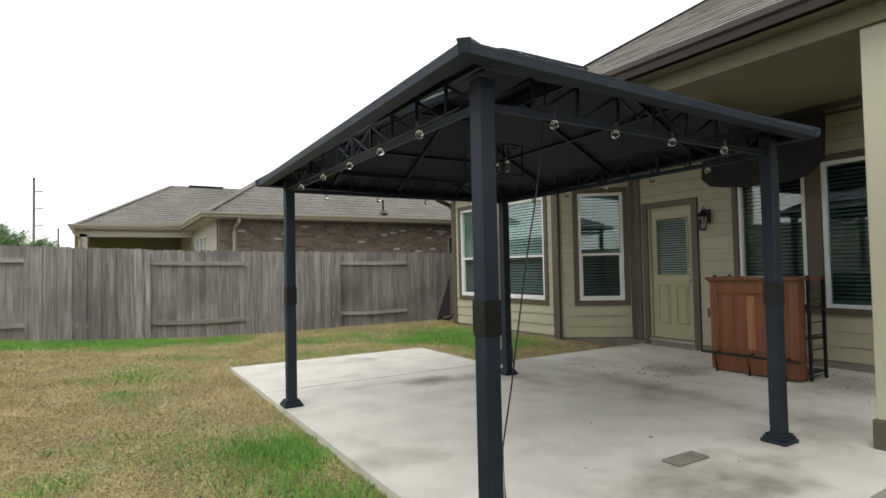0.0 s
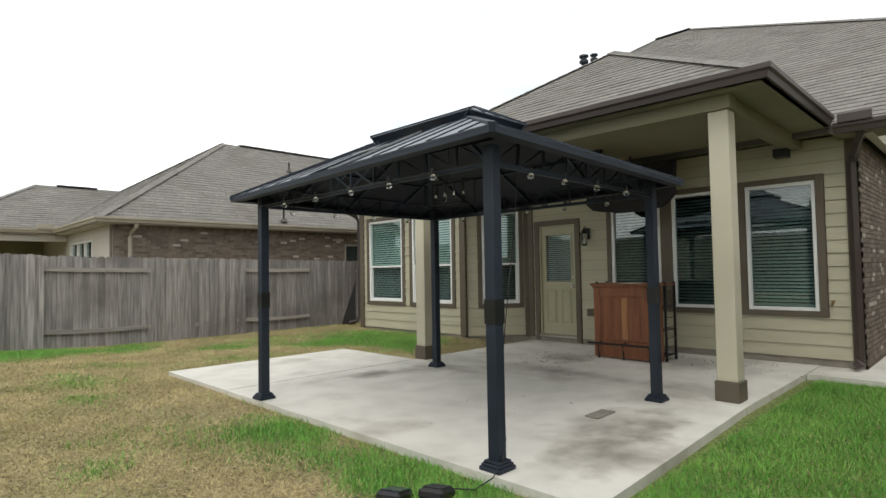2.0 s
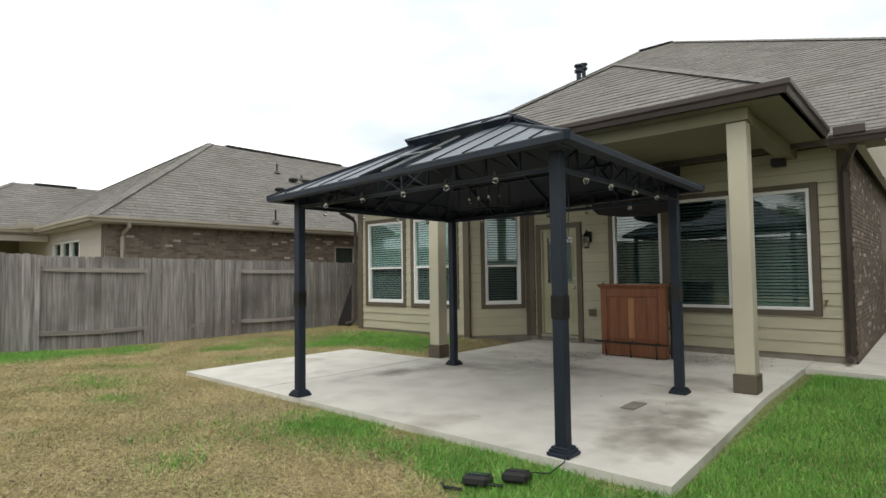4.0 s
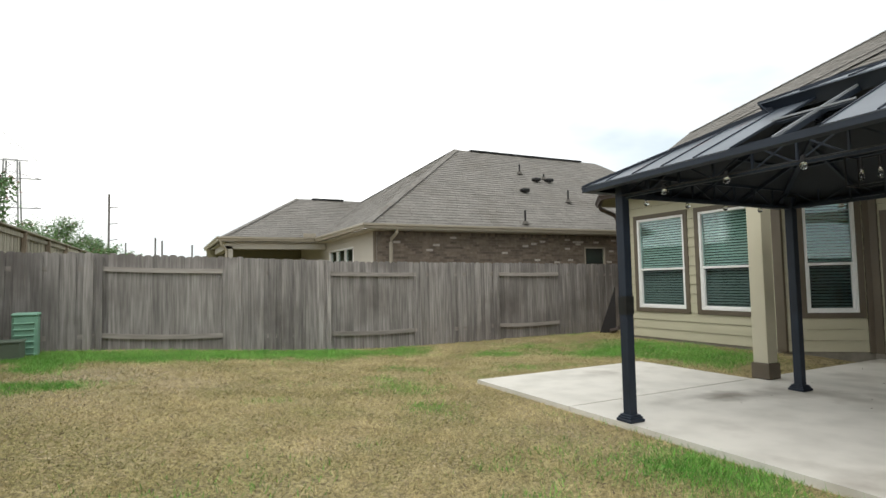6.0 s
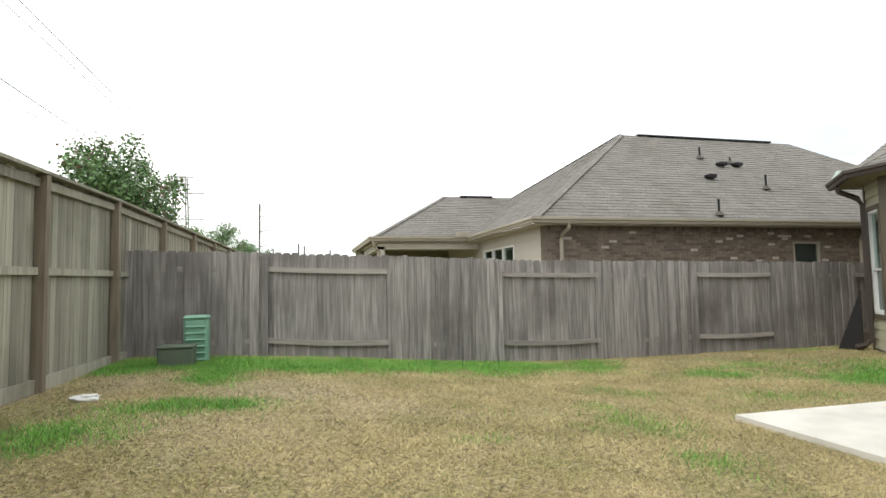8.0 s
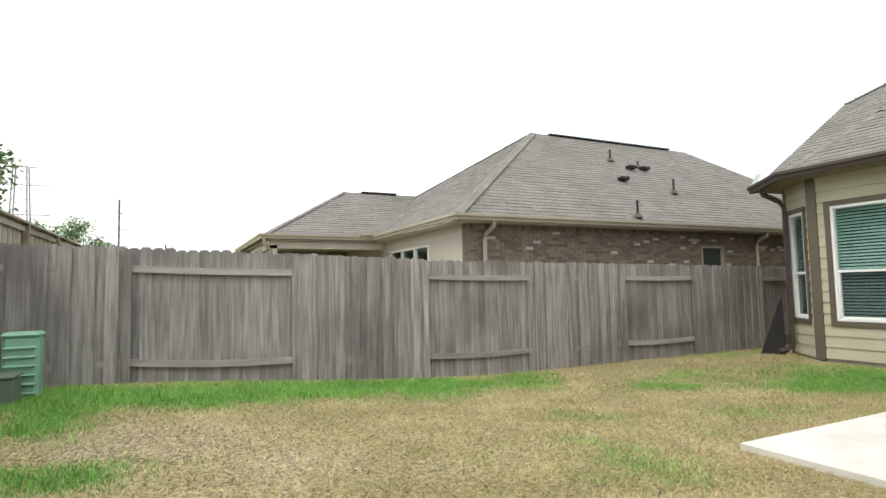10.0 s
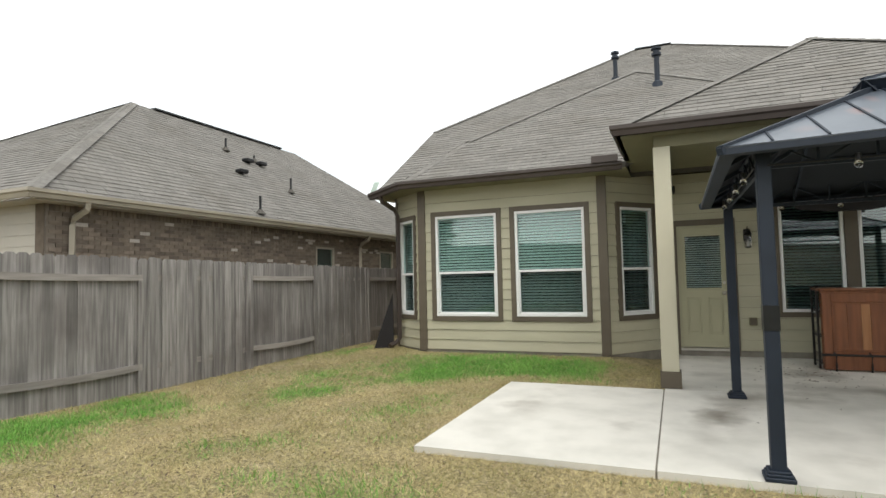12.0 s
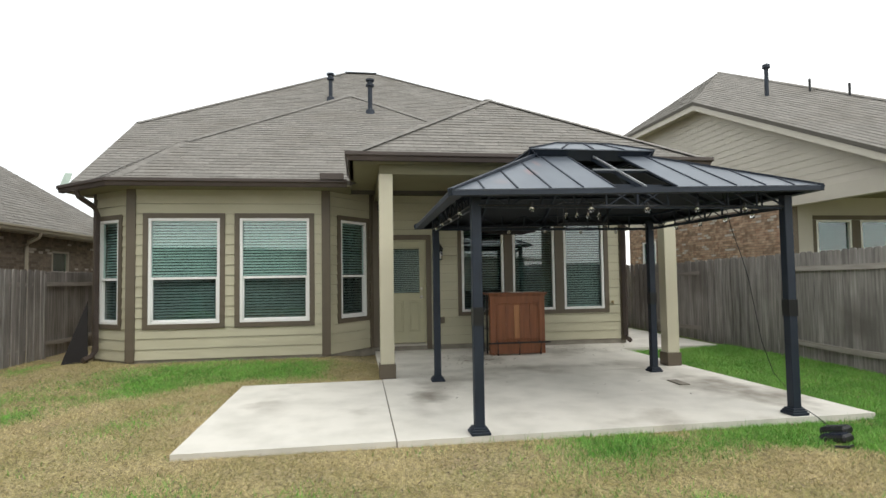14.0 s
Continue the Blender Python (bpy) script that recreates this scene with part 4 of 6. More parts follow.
# gutter splash guards
for name, b in (("gutter_guard", (6.16, 6.20, 7.45, 7.85, 3.13, 3.24)), ("gutter_guard", (7.13, 7.17, 1.35, 1.7, 3.13, 3.24))):
    g = thing(name, (b[0], b[2], b[4]), "small brown metal splash guard on a gutter corner", "gutter guard", "gutter splash guards")
    part("guard_plate", box(*b, bevel=0.004), M_GUTTER, g)
g = thing("downspout_pipe", (7.0, 11.8, 0.0), "dark brown metal downspout at the bay corner", "downspout")
downspout([(6.85, 11.95, 3.03), (6.88, 11.93, 2.92), (7.15, 11.80, 2.78), (7.2, 11.76, 2.65), (7.2, 11.76, 0.25), (7.1, 11.8, 0.16), (6.95, 11.85, 0.13)], M_GUTTER, g, 0.05)
g = thing("downspout_pipe", (7.66, 1.55, 0.0), "dark brown metal downspout at the brick corner", "downspout")
downspout([(7.4, 1.5, 3.03), (7.45, 1.55, 2.92), (7.62, 1.62, 2.8), (7.7, 1.66, 2.7), (7.7, 1.66, 0.16), (7.62, 1.66, 0.1), (7.52, 1.66, 0.08)], M_GUTTER, g, 0.055)


# ---- gazebo ----
def build_gazebo():
    X0, X1, Y0, Y1 = 1.74, 4.41, 2.88, 6.13
    g = thing("gazebo", (3.06, 4.5, 0.0), "dark slate metal gazebo, roof missing two panels, standing on the patio", "gazebo")
    SW, NW, SE, NE = (X0 + 0.03, Y0 - 0.06), (X0, Y1 - 0.01), (X1, Y0), (X1, Y1)
    for x, y in (SW, NW, SE, NE):
        p = part("post", box(x - 0.046, x + 0.046, y - 0.046, y + 0.046, 0.03, 2.25, bevel=0.006), M_STEEL, g)
        bm = box(x - 0.092, x + 0.092, y - 0.092, y + 0.092, 0.002, 0.03, bevel=0.005)
        box(x - 0.080, x + 0.080, y - 0.080, y + 0.080, 0.03, 0.05, bm, bevel=0.004)
        box(x - 0.068, x + 0.068, y - 0.068, y + 0.068, 0.05, 0.068, bm, bevel=0.004)
        part("foot", bm, M_STEEL, p)
        if (x, y) != NE:
            part("tape_band", box(x - 0.050, x + 0.050, y - 0.050, y + 0.050, 1.00, 1.17), M_TAPE, p, "band of black tape round the post")
    zb, zt = 2.125, 2.30
    for a, b, n in ((SW, NW, 10), (SE, NE, 10), (SW, SE, 8), (NW, NE, 8)):
        t = part("truss", beam((*a, zb), (*b, zb), 0.028, 0.035), M_STEEL, g)
        part("top_chord", beam((*a, zt + 0.03), (*b, zt + 0.03), 0.028, 0.03), M_STEEL, t)
        va, vb = Vector((*a, 0)), Vector((*b, 0))
        for i in range(1, n):
            p = va.lerp(vb, i / n)
            part("strut", beam((p.x, p.y, zb), (p.x, p.y, zt + 0.02), 0.016, 0.016), M_STEEL, t)
        for i in range(n):
            p, q = va.lerp(vb, i / n), va.lerp(vb, (i + 1) / n)
            mid = i in (n // 2 - 1, n // 2)
            za, ze = (zb, zt + 0.02) if (i < n / 2) == (i % 2 == 0) or True and i < n / 2 else (zt + 0.02, zb)
            part("brace", beam((p.x, p.y, za), (q.x, q.y, ze), 0.012, 0.012), M_STEEL, t)
            if mid:
                part("brace", beam((p.x, p.y, ze), (q.x, q.y, za), 0.012, 0.012), M_STEEL, t)
    # lower roof tier
    E0, E1, F0, F1, ze = 1.495, 4.60, 2.62, 6.40, 2.24
    I0, I1, J0, J1, zi = 2.72, 3.40, 3.90, 5.17, 2.85
    corners = [Vector(c) for c in ((E0 + 0.02, F0 - 0.03, ze + 0.07), (E0, F1, ze - 0.01), (E1, F1, ze - 0.055), (E1, F0, ze + 0.015))]
    tops = [Vector(c) for c in ((I0, J0, zi), (I0, J1, zi), (I1, J1, zi), (I1, J0, zi))]
    frame = part("roof_frame", bmesh.new(), M_STEEL, g)
    for i in range(4):
        j = (i + 1) % 4
        a, b, c, d = corners[i], corners[j], tops[j], tops[i]
        out = ((a + b) / 2 - Vector((3.06, 4.5, ze))).normalized()
        out.z = 0
        part("fascia", plate([a + Vector((0, 0, 0.012)), b + Vector((0, 0, 0.012)), b + Vector((0, 0, -0.036)), a + Vector((0, 0, -0.036))], 0.02, way=-out), M_STEEL, frame)
        part("eave_lip", beam(a + Vector((0, 0, -0.036)) - out * 0.05, b + Vector((0, 0, -0.036)) - out * 0.05, 0.1, 0.01), M_STEEL, frame)
        part("hip_rafter", beam(a + Vector((0, 0, -0.02)), d + Vector((0, 0, -0.02)), 0.05, 0.05), M_STEEL, frame)
        part("hip_cover", beam(a + Vector((0, 0, 0.014)), d + Vector((0, 0, 0.014)), 0.06, 0.014), M_STEEL, frame)
        part("opening_bar", beam(d + Vector((0, 0, -0.02)), c + Vector((0, 0, -0.02)), 0.04, 0.05), M_STEEL, frame)
        span = (b - a).length
        n = 12 if i in (0, 2) else 10
        u = (b - a).normalized()
        up = (d - a) - u * (d - a).dot(u)
        flat = [(0.0, 0.0), (span, 0.0), ((c - a).dot(u), up.length), ((d - a).dot(u), up.length)]
        vdir = up.normalized()
        nrm = u.cross(vdir).normalized()
        if nrm.z < 0:
            nrm = -nrm
        halves = convex_cells(flat)
        w = span / n
        for k in range(n):
            cell = [(k * w, 0.0), ((k + 1) * w, 0.0), ((k + 1) * w, up.length), (k * w, up.length)]
            for h, e in halves:
                cell = clip(cell, h, e)
            if len(cell) < 3:
                continue
            pts = [a + u * x + vdir * y for x, y in cell]
            missing = i == 0 and k in (5, 6)
            if not missing:
                pn = part("roof_panel", plate([p + nrm * 0.002 for p in pts], 0.006, way=nrm), M_GZROOF, g)
                # thin second sheet makes the panel darker below than on top
                part("panel_underside", plate([p - nrm * 0.004 for p in pts], 0.004, way=nrm), M_UNDERSIDE, pn)
            if k:
                reach = [y for x, y in clip([(k * w - 0.001, 0.0), (k * w + 0.001, 0.0), (k * w + 0.001, up.length), (k * w - 0.001, up.length)], (0, 0), 1)]
                top = up.length
                for h, e in halves[1:]:
                    if abs(h[1]) > 1e-6:
                        y = (e - h[0] * k * w) / h[1]
                        if h[1] > 0:
                            top = min(top, y)
                p, q = a + u * k * w + vdir * 0.03, a + u * k * w + vdir * top
                rib = i == 0 and k == 6
                part("panel_seam", beam(p + nrm * 0.008, q + nrm * 0.008, 0.016 if rib else 0.014, 0.018, up=nrm), M_RIB if rib else M_STEEL, g, "bare pale rib in the roof gap" if rib else "")
        # rafters and a purlin below
        for f in (0.25, 0.5, 0.75):
            x = span * f
            top = up.length
            for h, e in halves[1:]:
                if h[1] > 1e-6:
                    top = min(top, (e - h[0] * x) / h[1])
            part("rafter", beam(a + u * x - nrm * 0.025, a + u * x + vdir * top - nrm * 0.025, 0.025, 0.035, up=nrm), M_STEEL, frame)
        e1, e2 = a.lerp(d, 0.5) - nrm * 0.02, b.lerp(c, 0.5) - nrm * 0.02
        part("purlin", beam(e1, e2, 0.02, 0.025, up=nrm), M_STEEL, frame)
    w = (F1 - F0) / 12
    part("cross_bar", beam((2.02, F0 + 5.05 * w, 2.545), (2.02, F0 + 6.95 * w, 2.545), 0.012, 0.012), M_RIB, g, "bare pale bar across the roof gap")
    # cap
    C0, C1, D0, D1, zc, zr2 = 2.61, 3.50, 3.78, 5.29, 2.885, 3.06
    cc = [Vector(c) for c in ((C0, D0, zc), (C0, D1, zc), (C1, D1, zc), (C1, D0, zc))]
    r0, r1 = Vector((3.06, 4.12, zr2)), Vector((3.06, 4.82, zr2))
    cap = part("roof_cap", bmesh.new(), M_STEEL, g)
    for i, poly in enumerate(([cc[0], cc[1], r1, r0], [cc[1], cc[2], r1], [cc[2], cc[3], r0, r1], [cc[3], cc[0], r0])):
        part("cap_panel", plate(poly, 0.008, way=(0, 0, 1)), M_GZROOF, cap)
        # same darker lower sheet under the cap
        part("cap_underside", plate([p - Vector((0, 0, 0.006)) for p in poly], 0.004, way=(0, 0, 1)), M_UNDERSIDE, cap)
        a, b = poly[0], poly[1]
        out = ((a + b) / 2 - Vector((3.06, 4.51, zc)))
        out.z = 0
        out.normalize()
        part("cap_fascia", plate([a + Vector((0, 0, 0.01)), b + Vector((0, 0, 0.01)), b - out * 0.10 + Vector((0, 0, -0.10)), a - out * 0.10 + Vector((0, 0, -0.10))], 0.012, way=-out), M_STEEL, cap)
        for f in (0.25, 0.5, 0.75):
            p = a.lerp(b, f)
            q = (r0 if i in (3,) else r1) if len(poly) == 3 else (poly[3].lerp(poly[2], f))
            part("cap_seam", beam(p + Vector((0, 0, 0.014)), q + Vector((0, 0, 0.014)), 0.016, 0.014), M_STEEL, cap)
    for a, b in ((cc[0], r0), (cc[3], r0), (cc[1], r1), (cc[2], r1), (r0, r1)):
        part("cap_ridge", beam(a + Vector((0, 0, 0.014)), b + Vector((0, 0, 0.014)), 0.035, 0.014), M_STEEL, cap)
    for i in range(4):
        a, b = tops[i], tops[(i + 1) % 4]
        for f in (0.0, 0.5):
            p = a.lerp(b, f)
            part("cap_leg", beam(p, p + Vector((0, 0, 0.06)), 0.03, 0.03), M_STEEL, cap)
    return g


build_gazebo()


def bulb(at):
    x, y, z = at
    b = thing("string_light_bulb", (x, y, z), "clear glass globe bulb hanging from the gazebo beam", "light bulb", "globe bulbs on the gazebo string light")
    part("socket", lathe((x, y, z), [(0.013, -0.045), (0.017, -0.04), (0.017, 0.0), (0.01, 0.004)], sides=10), M_BLACK, b)
    part("globe", lathe((x, y, z), [(0.008, -0.096), (0.020, -0.088), (0.027, -0.072), (0.022, -0.056), (0.014, -0.045)], sides=12), M_BULB, b, smooth=True)
    return b


first = bulb((1.70, 3.34, 2.155))
spots = [(1.70, y, 2.155) for y in (3.865, 4.40, 4.98, 5.58)] + [(x, 2.83, 2.155) for x in (2.25, 2.72, 3.23, 3.78)] + [(x, 6.20, 2.155) for x in (2.15, 2.75, 3.35, 3.95)] + [(4.45, y, 2.155) for y in (3.4, 3.95, 4.5, 5.05, 5.6)]
for s in spots:
    copy_thing(first, Matrix.Translation(s))
cord = thing("light_cord", (1.7, 4.5, 2.13), "thin black string-light cord along the gazebo beams", "cable")
for a, b in (((1.69, 2.9, 2.125), (1.69, 6.1, 2.125)), ((1.75, 2.84, 2.125), (4.38, 2.84, 2.125)), ((1.75, 6.17, 2.125), (4.38, 6.17, 2.125)), ((4.43, 2.9, 2.125), (4.43, 6.1, 2.125))):
    part("cord_run", tube([a, b], 0.006, sides=6), M_BLACK, cord)
cab = thing("extension_cord", (1.8, 2.9, 0.0), "black power cord hanging from the gazebo beam to its post foot", "cable")
part("cord", tube([(2.42, 3.08, 2.42), (2.33, 3.04, 1.95), (2.24, 3.0, 1.65), (2.16, 2.98, 1.38), (2.08, 2.97, 1.0), (2.02, 2.96, 0.71), (1.92, 2.92, 0.4), (1.84, 2.80, 0.2), (1.76, 2.76, 0.08), (1.6, 2.72, 0.012), (1.45, 2.75, -0.03), (1.3, 2.84, 0.0)], 0.0045, sides=6), M_BLACK, cab)


def chandelier():
    c = thing("chandelier", (3.06, 4.5, 2.2), "black wire chandelier with four clear bulbs under the gazebo roof", "chandelier")
    part("stem", tube([(3.06, 4.5, 2.84), (3.06, 4.5, 2.3)], 0.008, sides=8), M_BLACKM, c)
    bm = bmesh.new()
    for y in (4.22, 4.78):
        beam((2.96, y, 2.33), (3.16, y, 2.33), 0.01, 0.01, bm), beam((2.96, y, 2.08), (3.16, y, 2.08), 0.01, 0.01, bm)
        for x in (2.96, 3.16):
            beam((x, y, 2.08), (x, y, 2.33), 0.01, 0.01, bm)
    for x in (2.96, 3.16):
        for z in (2.08, 2.33):
            beam((x, 4.22, z), (x, 4.78, z), 0.01, 0.01, bm)
    part("frame", bm, M_BLACKM, c)
    for y in (4.29, 4.43, 4.57, 4.71):
        b = part("bulb", lathe((3.06, y, 2.12), [(0.008, 0.0), (0.018, 0.015), (0.022, 0.035), (0.015, 0.07), (0.009, 0.1)], sides=12), M_BULB, c, smooth=True)
        part("socket", lathe((3.06, y, 2.22), [(0.012, 0.0), (0.014, 0.04), (0.012, 0.1)], sides=8), M_BLACK, b)


chandelier()

# ---- porch things ----
BX0, BX1, BY0, BY1 = 6.62, 6.70, 3.72, 4.80


def build_bar():
    b = thing("bar_counter", (6.85, 4.26, 0.0), "red-brown panelled wooden bar counter with black foot rail on patio", "bar counter")
    x = 6.60
    part("top", box(x - 0.05, x + 0.50, 3.68, 4.84, 1.105, 1.14, bevel=0.008), M_BARWOOD, b)
    part("cornice", box(x - 0.025, x + 0.02, 3.70, 4.82, 1.075, 1.105, bevel=0.006), M_BARWOOD, b)
    part("front_board", box(x + 0.012, x + 0.03, 3.72, 4.80, 0.02, 1.075), M_BARWOOD, b)
    for a in ((3.72, 3.83, 0.02, 1.075), (4.69, 4.80, 0.02, 1.075)):
        part("stile", box(x - 0.01, x + 0.012, *a, bevel=0.004), M_BARWOOD, b)
    for a in ((3.83, 4.69, 0.95, 1.075), (3.83, 4.69, 0.02, 0.27)):
        part("rail", box(x - 0.01, x + 0.012, *a, bevel=0.004), M_BARWOOD, b)
    for i, (y0, y1) in enumerate(((3.86, 4.02), (4.02, 4.22), (4.22, 4.33), (4.33, 4.50), (4.50, 4.66))):
        part("panel_board", box(x - 0.002, x + 0.012, y0 + 0.002, y1 - 0.002, 0.30, 0.92, bevel=0.002), M_BARLIGHT if i == 2 else M_BARWOOD, b, "pale varnished board" if i == 2 else "")
    for a in ((3.835, 3.86, 0.275, 0.945), (4.66, 4.685, 0.275, 0.945), (3.86, 4.66, 0.92, 0.945), (3.86, 4.66, 0.275, 0.30)):
        part("moulding", box(x - 0.006, x + 0.012, *a, bevel=0.003), M_BARWOOD, b)
    part("side_board", box(x + 0.03, x + 0.12, 4.78, 4.80, 0.02, 1.1), M_BARWOOD, b)
    part("side_board", box(x + 0.03, x + 0.12, 3.72, 3.74, 0.02, 1.1), M_BARWOOD, b)
    for y in (3.69, 4.83):
        s = part("wire_shelf", box(x + 0.45, x + 0.48, y - 0.015, y + 0.015, 0.01, 1.16), M_BLACKM, b)
        part("upright", box(x + 0.13, x + 0.16, y - 0.015, y + 0.015, 0.01, 1.16), M_BLACKM, s)
        for z in (0.06, 0.22, 0.34, 0.5, 0.64, 0.78, 0.9, 1.02):
            part("cross_wire", tube([(x + 0.14, y, z), (x + 0.47, y, z)], 0.006, sides=6), M_BLACKM, s)
    for z in (0.08, 0.45, 0.8):
        part("shelf", box(x + 0.13, x + 0.47, 3.70, 4.82, z, z + 0.02), M_BLACKM, b)
    f = part("foot_rail", tube([(x - 0.12, 3.66, 0.235), (x - 0.12, 4.86, 0.235)], 0.016, sides=10), M_BLACKM, b, "black pipe foot rail")
    for y in (3.84, 4.26, 4.68):
        part("bracket", tube([(x - 0.01, y, 0.25), (x - 0.12, y, 0.235), (x - 0.1, y, 0.10), (x - 0.085, y, 0.01)], 0.013, sides=8), M_BLACKM, f)

    b.location.y, b.scale.y = 4.325, 0.957


build_bar()

tray = thing("paper_sheet", (6.7, 4.3, 1.14), "white sheet lying on the bar counter", "paper")
part("sheet", box(6.63, 6.84, 4.12, 4.42, 1.142, 1.146), M_WHITE, tray)


def wall_lamp():
    y, x, z = 5.60, WX - 0.02, 1.78
    l = thing("wall_lantern", (x, y, z), "black metal wall lantern with clear glass beside the patio door", "wall lamp")
    part("back_plate", box(x - 0.02, x, y - 0.05, y + 0.05, z + 0.12, z + 0.32, bevel=0.006), M_BLACKM, l)
    part("arm", tube([(x - 0.02, y, z + 0.2), (x - 0.07, y, z + 0.33), (x - 0.12, y, z + 0.35), (x - 0.13, y, z + 0.3)], 0.009, sides=8), M_BLACKM, l)
    part("hood", lathe((x - 0.13, y, z), [(0.075, 0.22), (0.05, 0.26), (0.02, 0.3), (0.012, 0.32)], sides=8), M_BLACKM, l)
    part("lantern_glass", lathe((x - 0.13, y, z), [(0.045, 0.03), (0.06, 0.21)], sides=8), M_BULB, l)
    part("lantern_foot", lathe((x - 0.13, y, z), [(0.02, 0.0), (0.05, 0.01), (0.05, 0.03)], sides=8), M_BLACKM, l)
    for k in range(4):
        a = math.pi / 4 + k * math.pi / 2
        part("cage_bar", beam((x - 0.13 + 0.047 * math.cos(a), y + 0.047 * math.sin(a), z + 0.02), (x - 0.13 + 0.064 * math.cos(a), y + 0.064 * math.sin(a), z + 0.22), 0.006, 0.006), M_BLACKM, l)
    part("lamp", lathe((x - 0.13, y, z), [(0.012, 0.03), (0.014, 0.1), (0.005, 0.15)], sides=8), M_WHITE, l)


wall_lamp()


def ceiling_fan():
    x, y = 6.2, 4.48
    f = thing("ceiling_fan", (x, y, 2.85), "dark bronze ceiling fan with tan blades under the porch ceiling", "ceiling fan")
    part("canopy", lathe((x, y, 3.05), [(0.03, 0.0), (0.07, 0.03), (0.075, 0.068)]), M_BLACKM, f)
    part("rod", tube([(x, y, 3.06), (x, y, 2.98)], 0.012), M_BLACKM, f)
    part("motor", lathe((x, y, 2.86), [(0.05, -0.02), (0.1, 0.02), (0.11, 0.07), (0.08, 0.11), (0.03, 0.125)]), M_BLACKM, f)
    for k in range(5):
        a = 0.5 + k * 2 * math.pi / 5
        m = Matrix.Translation((x, y, 2.88)) @ Matrix.Rotation(a, 4, "Z") @ Matrix.Rotation(radians(10), 4, "X")
        b = part("blade", box(0.16, 0.62, -0.06, 0.06, -0.004, 0.004, m=m, bevel=0.003), M_TAN, f)
        part("blade_iron", box(0.08, 0.2, -0.015, 0.015, -0.01, -0.004, m=m), M_BLACKM, b)


ceiling_fan()


def covered_tv():
    t = thing("covered_television", (6.95, 4.35, 2.2), "wall-size television under a black cloth cover hanging from the porch ceiling", "television")
    part("cover", plate([(6.98, 3.68, 2.98), (6.98, 5.12, 2.98), (6.92, 5.12, 2.42), (6.91, 5.0, 2.31), (6.90, 4.85, 2.28), (6.89, 4.55, 2.24), (6.89, 4.1, 2.24), (6.90, 3.86, 2.28), (6.91, 3.76, 2.36), (6.92, 3.68, 2.46)], 0.1, way=(1, 0, 0)), M_CLOTH, t)
    part("cover_hem", tube([(6.97, 3.67, 2.99), (6.91, 3.67, 2.46)], 0.008, sides=6), M_BLACK, t)
    part("mount_arm", tube([(7.05, 4.4, 2.7), (7.05, 4.4, 3.12)], 0.02, sides=8), M_BLACKM, t)


covered_tv()
for y, z in ((6.75, 2.75), (2.42, 2.86)):
    s = thing("porch_speaker", (7.55, y, z), "small black box speaker mounted under the porch ceiling", "speaker", "porch speakers")
    part("cabinet", box(7.45, 7.62, y - 0.09, y + 0.09, z, z + 0.12, bevel=0.008), M_BLACK, s)
    part("bracket", tube([(7.55, y, z + 0.12), (7.55, y, 3.12)], 0.008, sides=6), M_BLACK, s)
bib = thing("hose_bib", (7.72, 1.93, 0.85), "brass garden tap on the siding", "tap")
part("valve", tube([(7.77, 1.93, 0.86), (7.70, 1.93, 0.86), (7.67, 1.93, 0.83)], 0.014), M_BRASS, bib)
part("tap_handle", lathe((7.71, 1.93, 0.885), [(0.008, -0.02), (0.028, 0.0), (0.028, 0.008)], sides=10), M_BRASS, bib)
out = thing("outlet_cover", (7.75, 5.57, 0.56), "tan weatherproof outlet cover on the siding", "outlet")
part("cover_box", box(7.70, 7.765, 5.51, 5.63, 0.52, 0.65, bevel=0.008), M_SOFFIT_SHADED, out)
part("cover_lid", box(7.692, 7.70, 5.52, 5.62, 0.53, 0.64, bevel=0.003), M_TRIM, out)
mat_d = thing("slab_plate", (3.52, 3.03, 0.0), "flat dark grey rubber plate lying on the slab", "plate")
part("plate", box(3.37, 3.69, 2.96, 3.10, 0.003, 0.016, bevel=0.004), M_FOUND, mat_d)


def flood(at, face=M_DARK):
    x, y, z = at
    f = thing("floodlight_box", at, "black plastic floodlight lying in the grass by the slab", "floodlight")
    part("housing", box(-0.115, 0.115, -0.085, 0.085, 0.0, 0.07, m=Matrix.Translation(at) @ Matrix.Rotation(0.4, 4, "Z") @ Matrix.Rotation(0.25, 4, "Y"), bevel=0.02), M_BLACK, f)
    part("lens", box(-0.09, 0.09, -0.065, 0.065, 0.071, 0.077, m=Matrix.Translation(at) @ Matrix.Rotation(0.4, 4, "Z") @ Matrix.Rotation(0.25, 4, "Y")), face, f)
    part("stand", tube([(x - 0.16, y, z + 0.02), (x - 0.22, y + 0.1, z + 0.03), (x - 0.16, y + 0.18, z + 0.02)], 0.012), M_BLACKM, f)


flood((1.22, 2.86, -0.05))
flood((1.03, 3.04, -0.06), M_NAVY)
net = thing("screen_panel", (7.1, 12.25, 0.0), "black mesh window screen panel leaning on the bay corner", "screen panel")
part("panel", plate([(6.95, 12.22, -0.02), (7.12, 11.84, 0.0), (7.17, 11.88, 1.12)], 0.015, way=(-1, 0, 0)), M_CLOTH, net)
splash = thing("splash_block", (6.85, 11.9, 0.02), "grey concrete splash block under the downspout", "splash block")
part("block", box(6.6, 7.05, 11.75, 11.98, -0.03, 0.035, bevel=0.01), M_FOUND, splash)
flash = thing("roof_flashing", (7.1, 12.3, 3.2), "pale green bent flashing on the eave corner", "flashing")
part("sheet", plate([(7.1, 12.2, 3.15), (7.2, 12.38, 3.15), (7.42, 12.40, 3.42), (7.36, 12.25, 3.40)], 0.008), M_FLASH, flash)


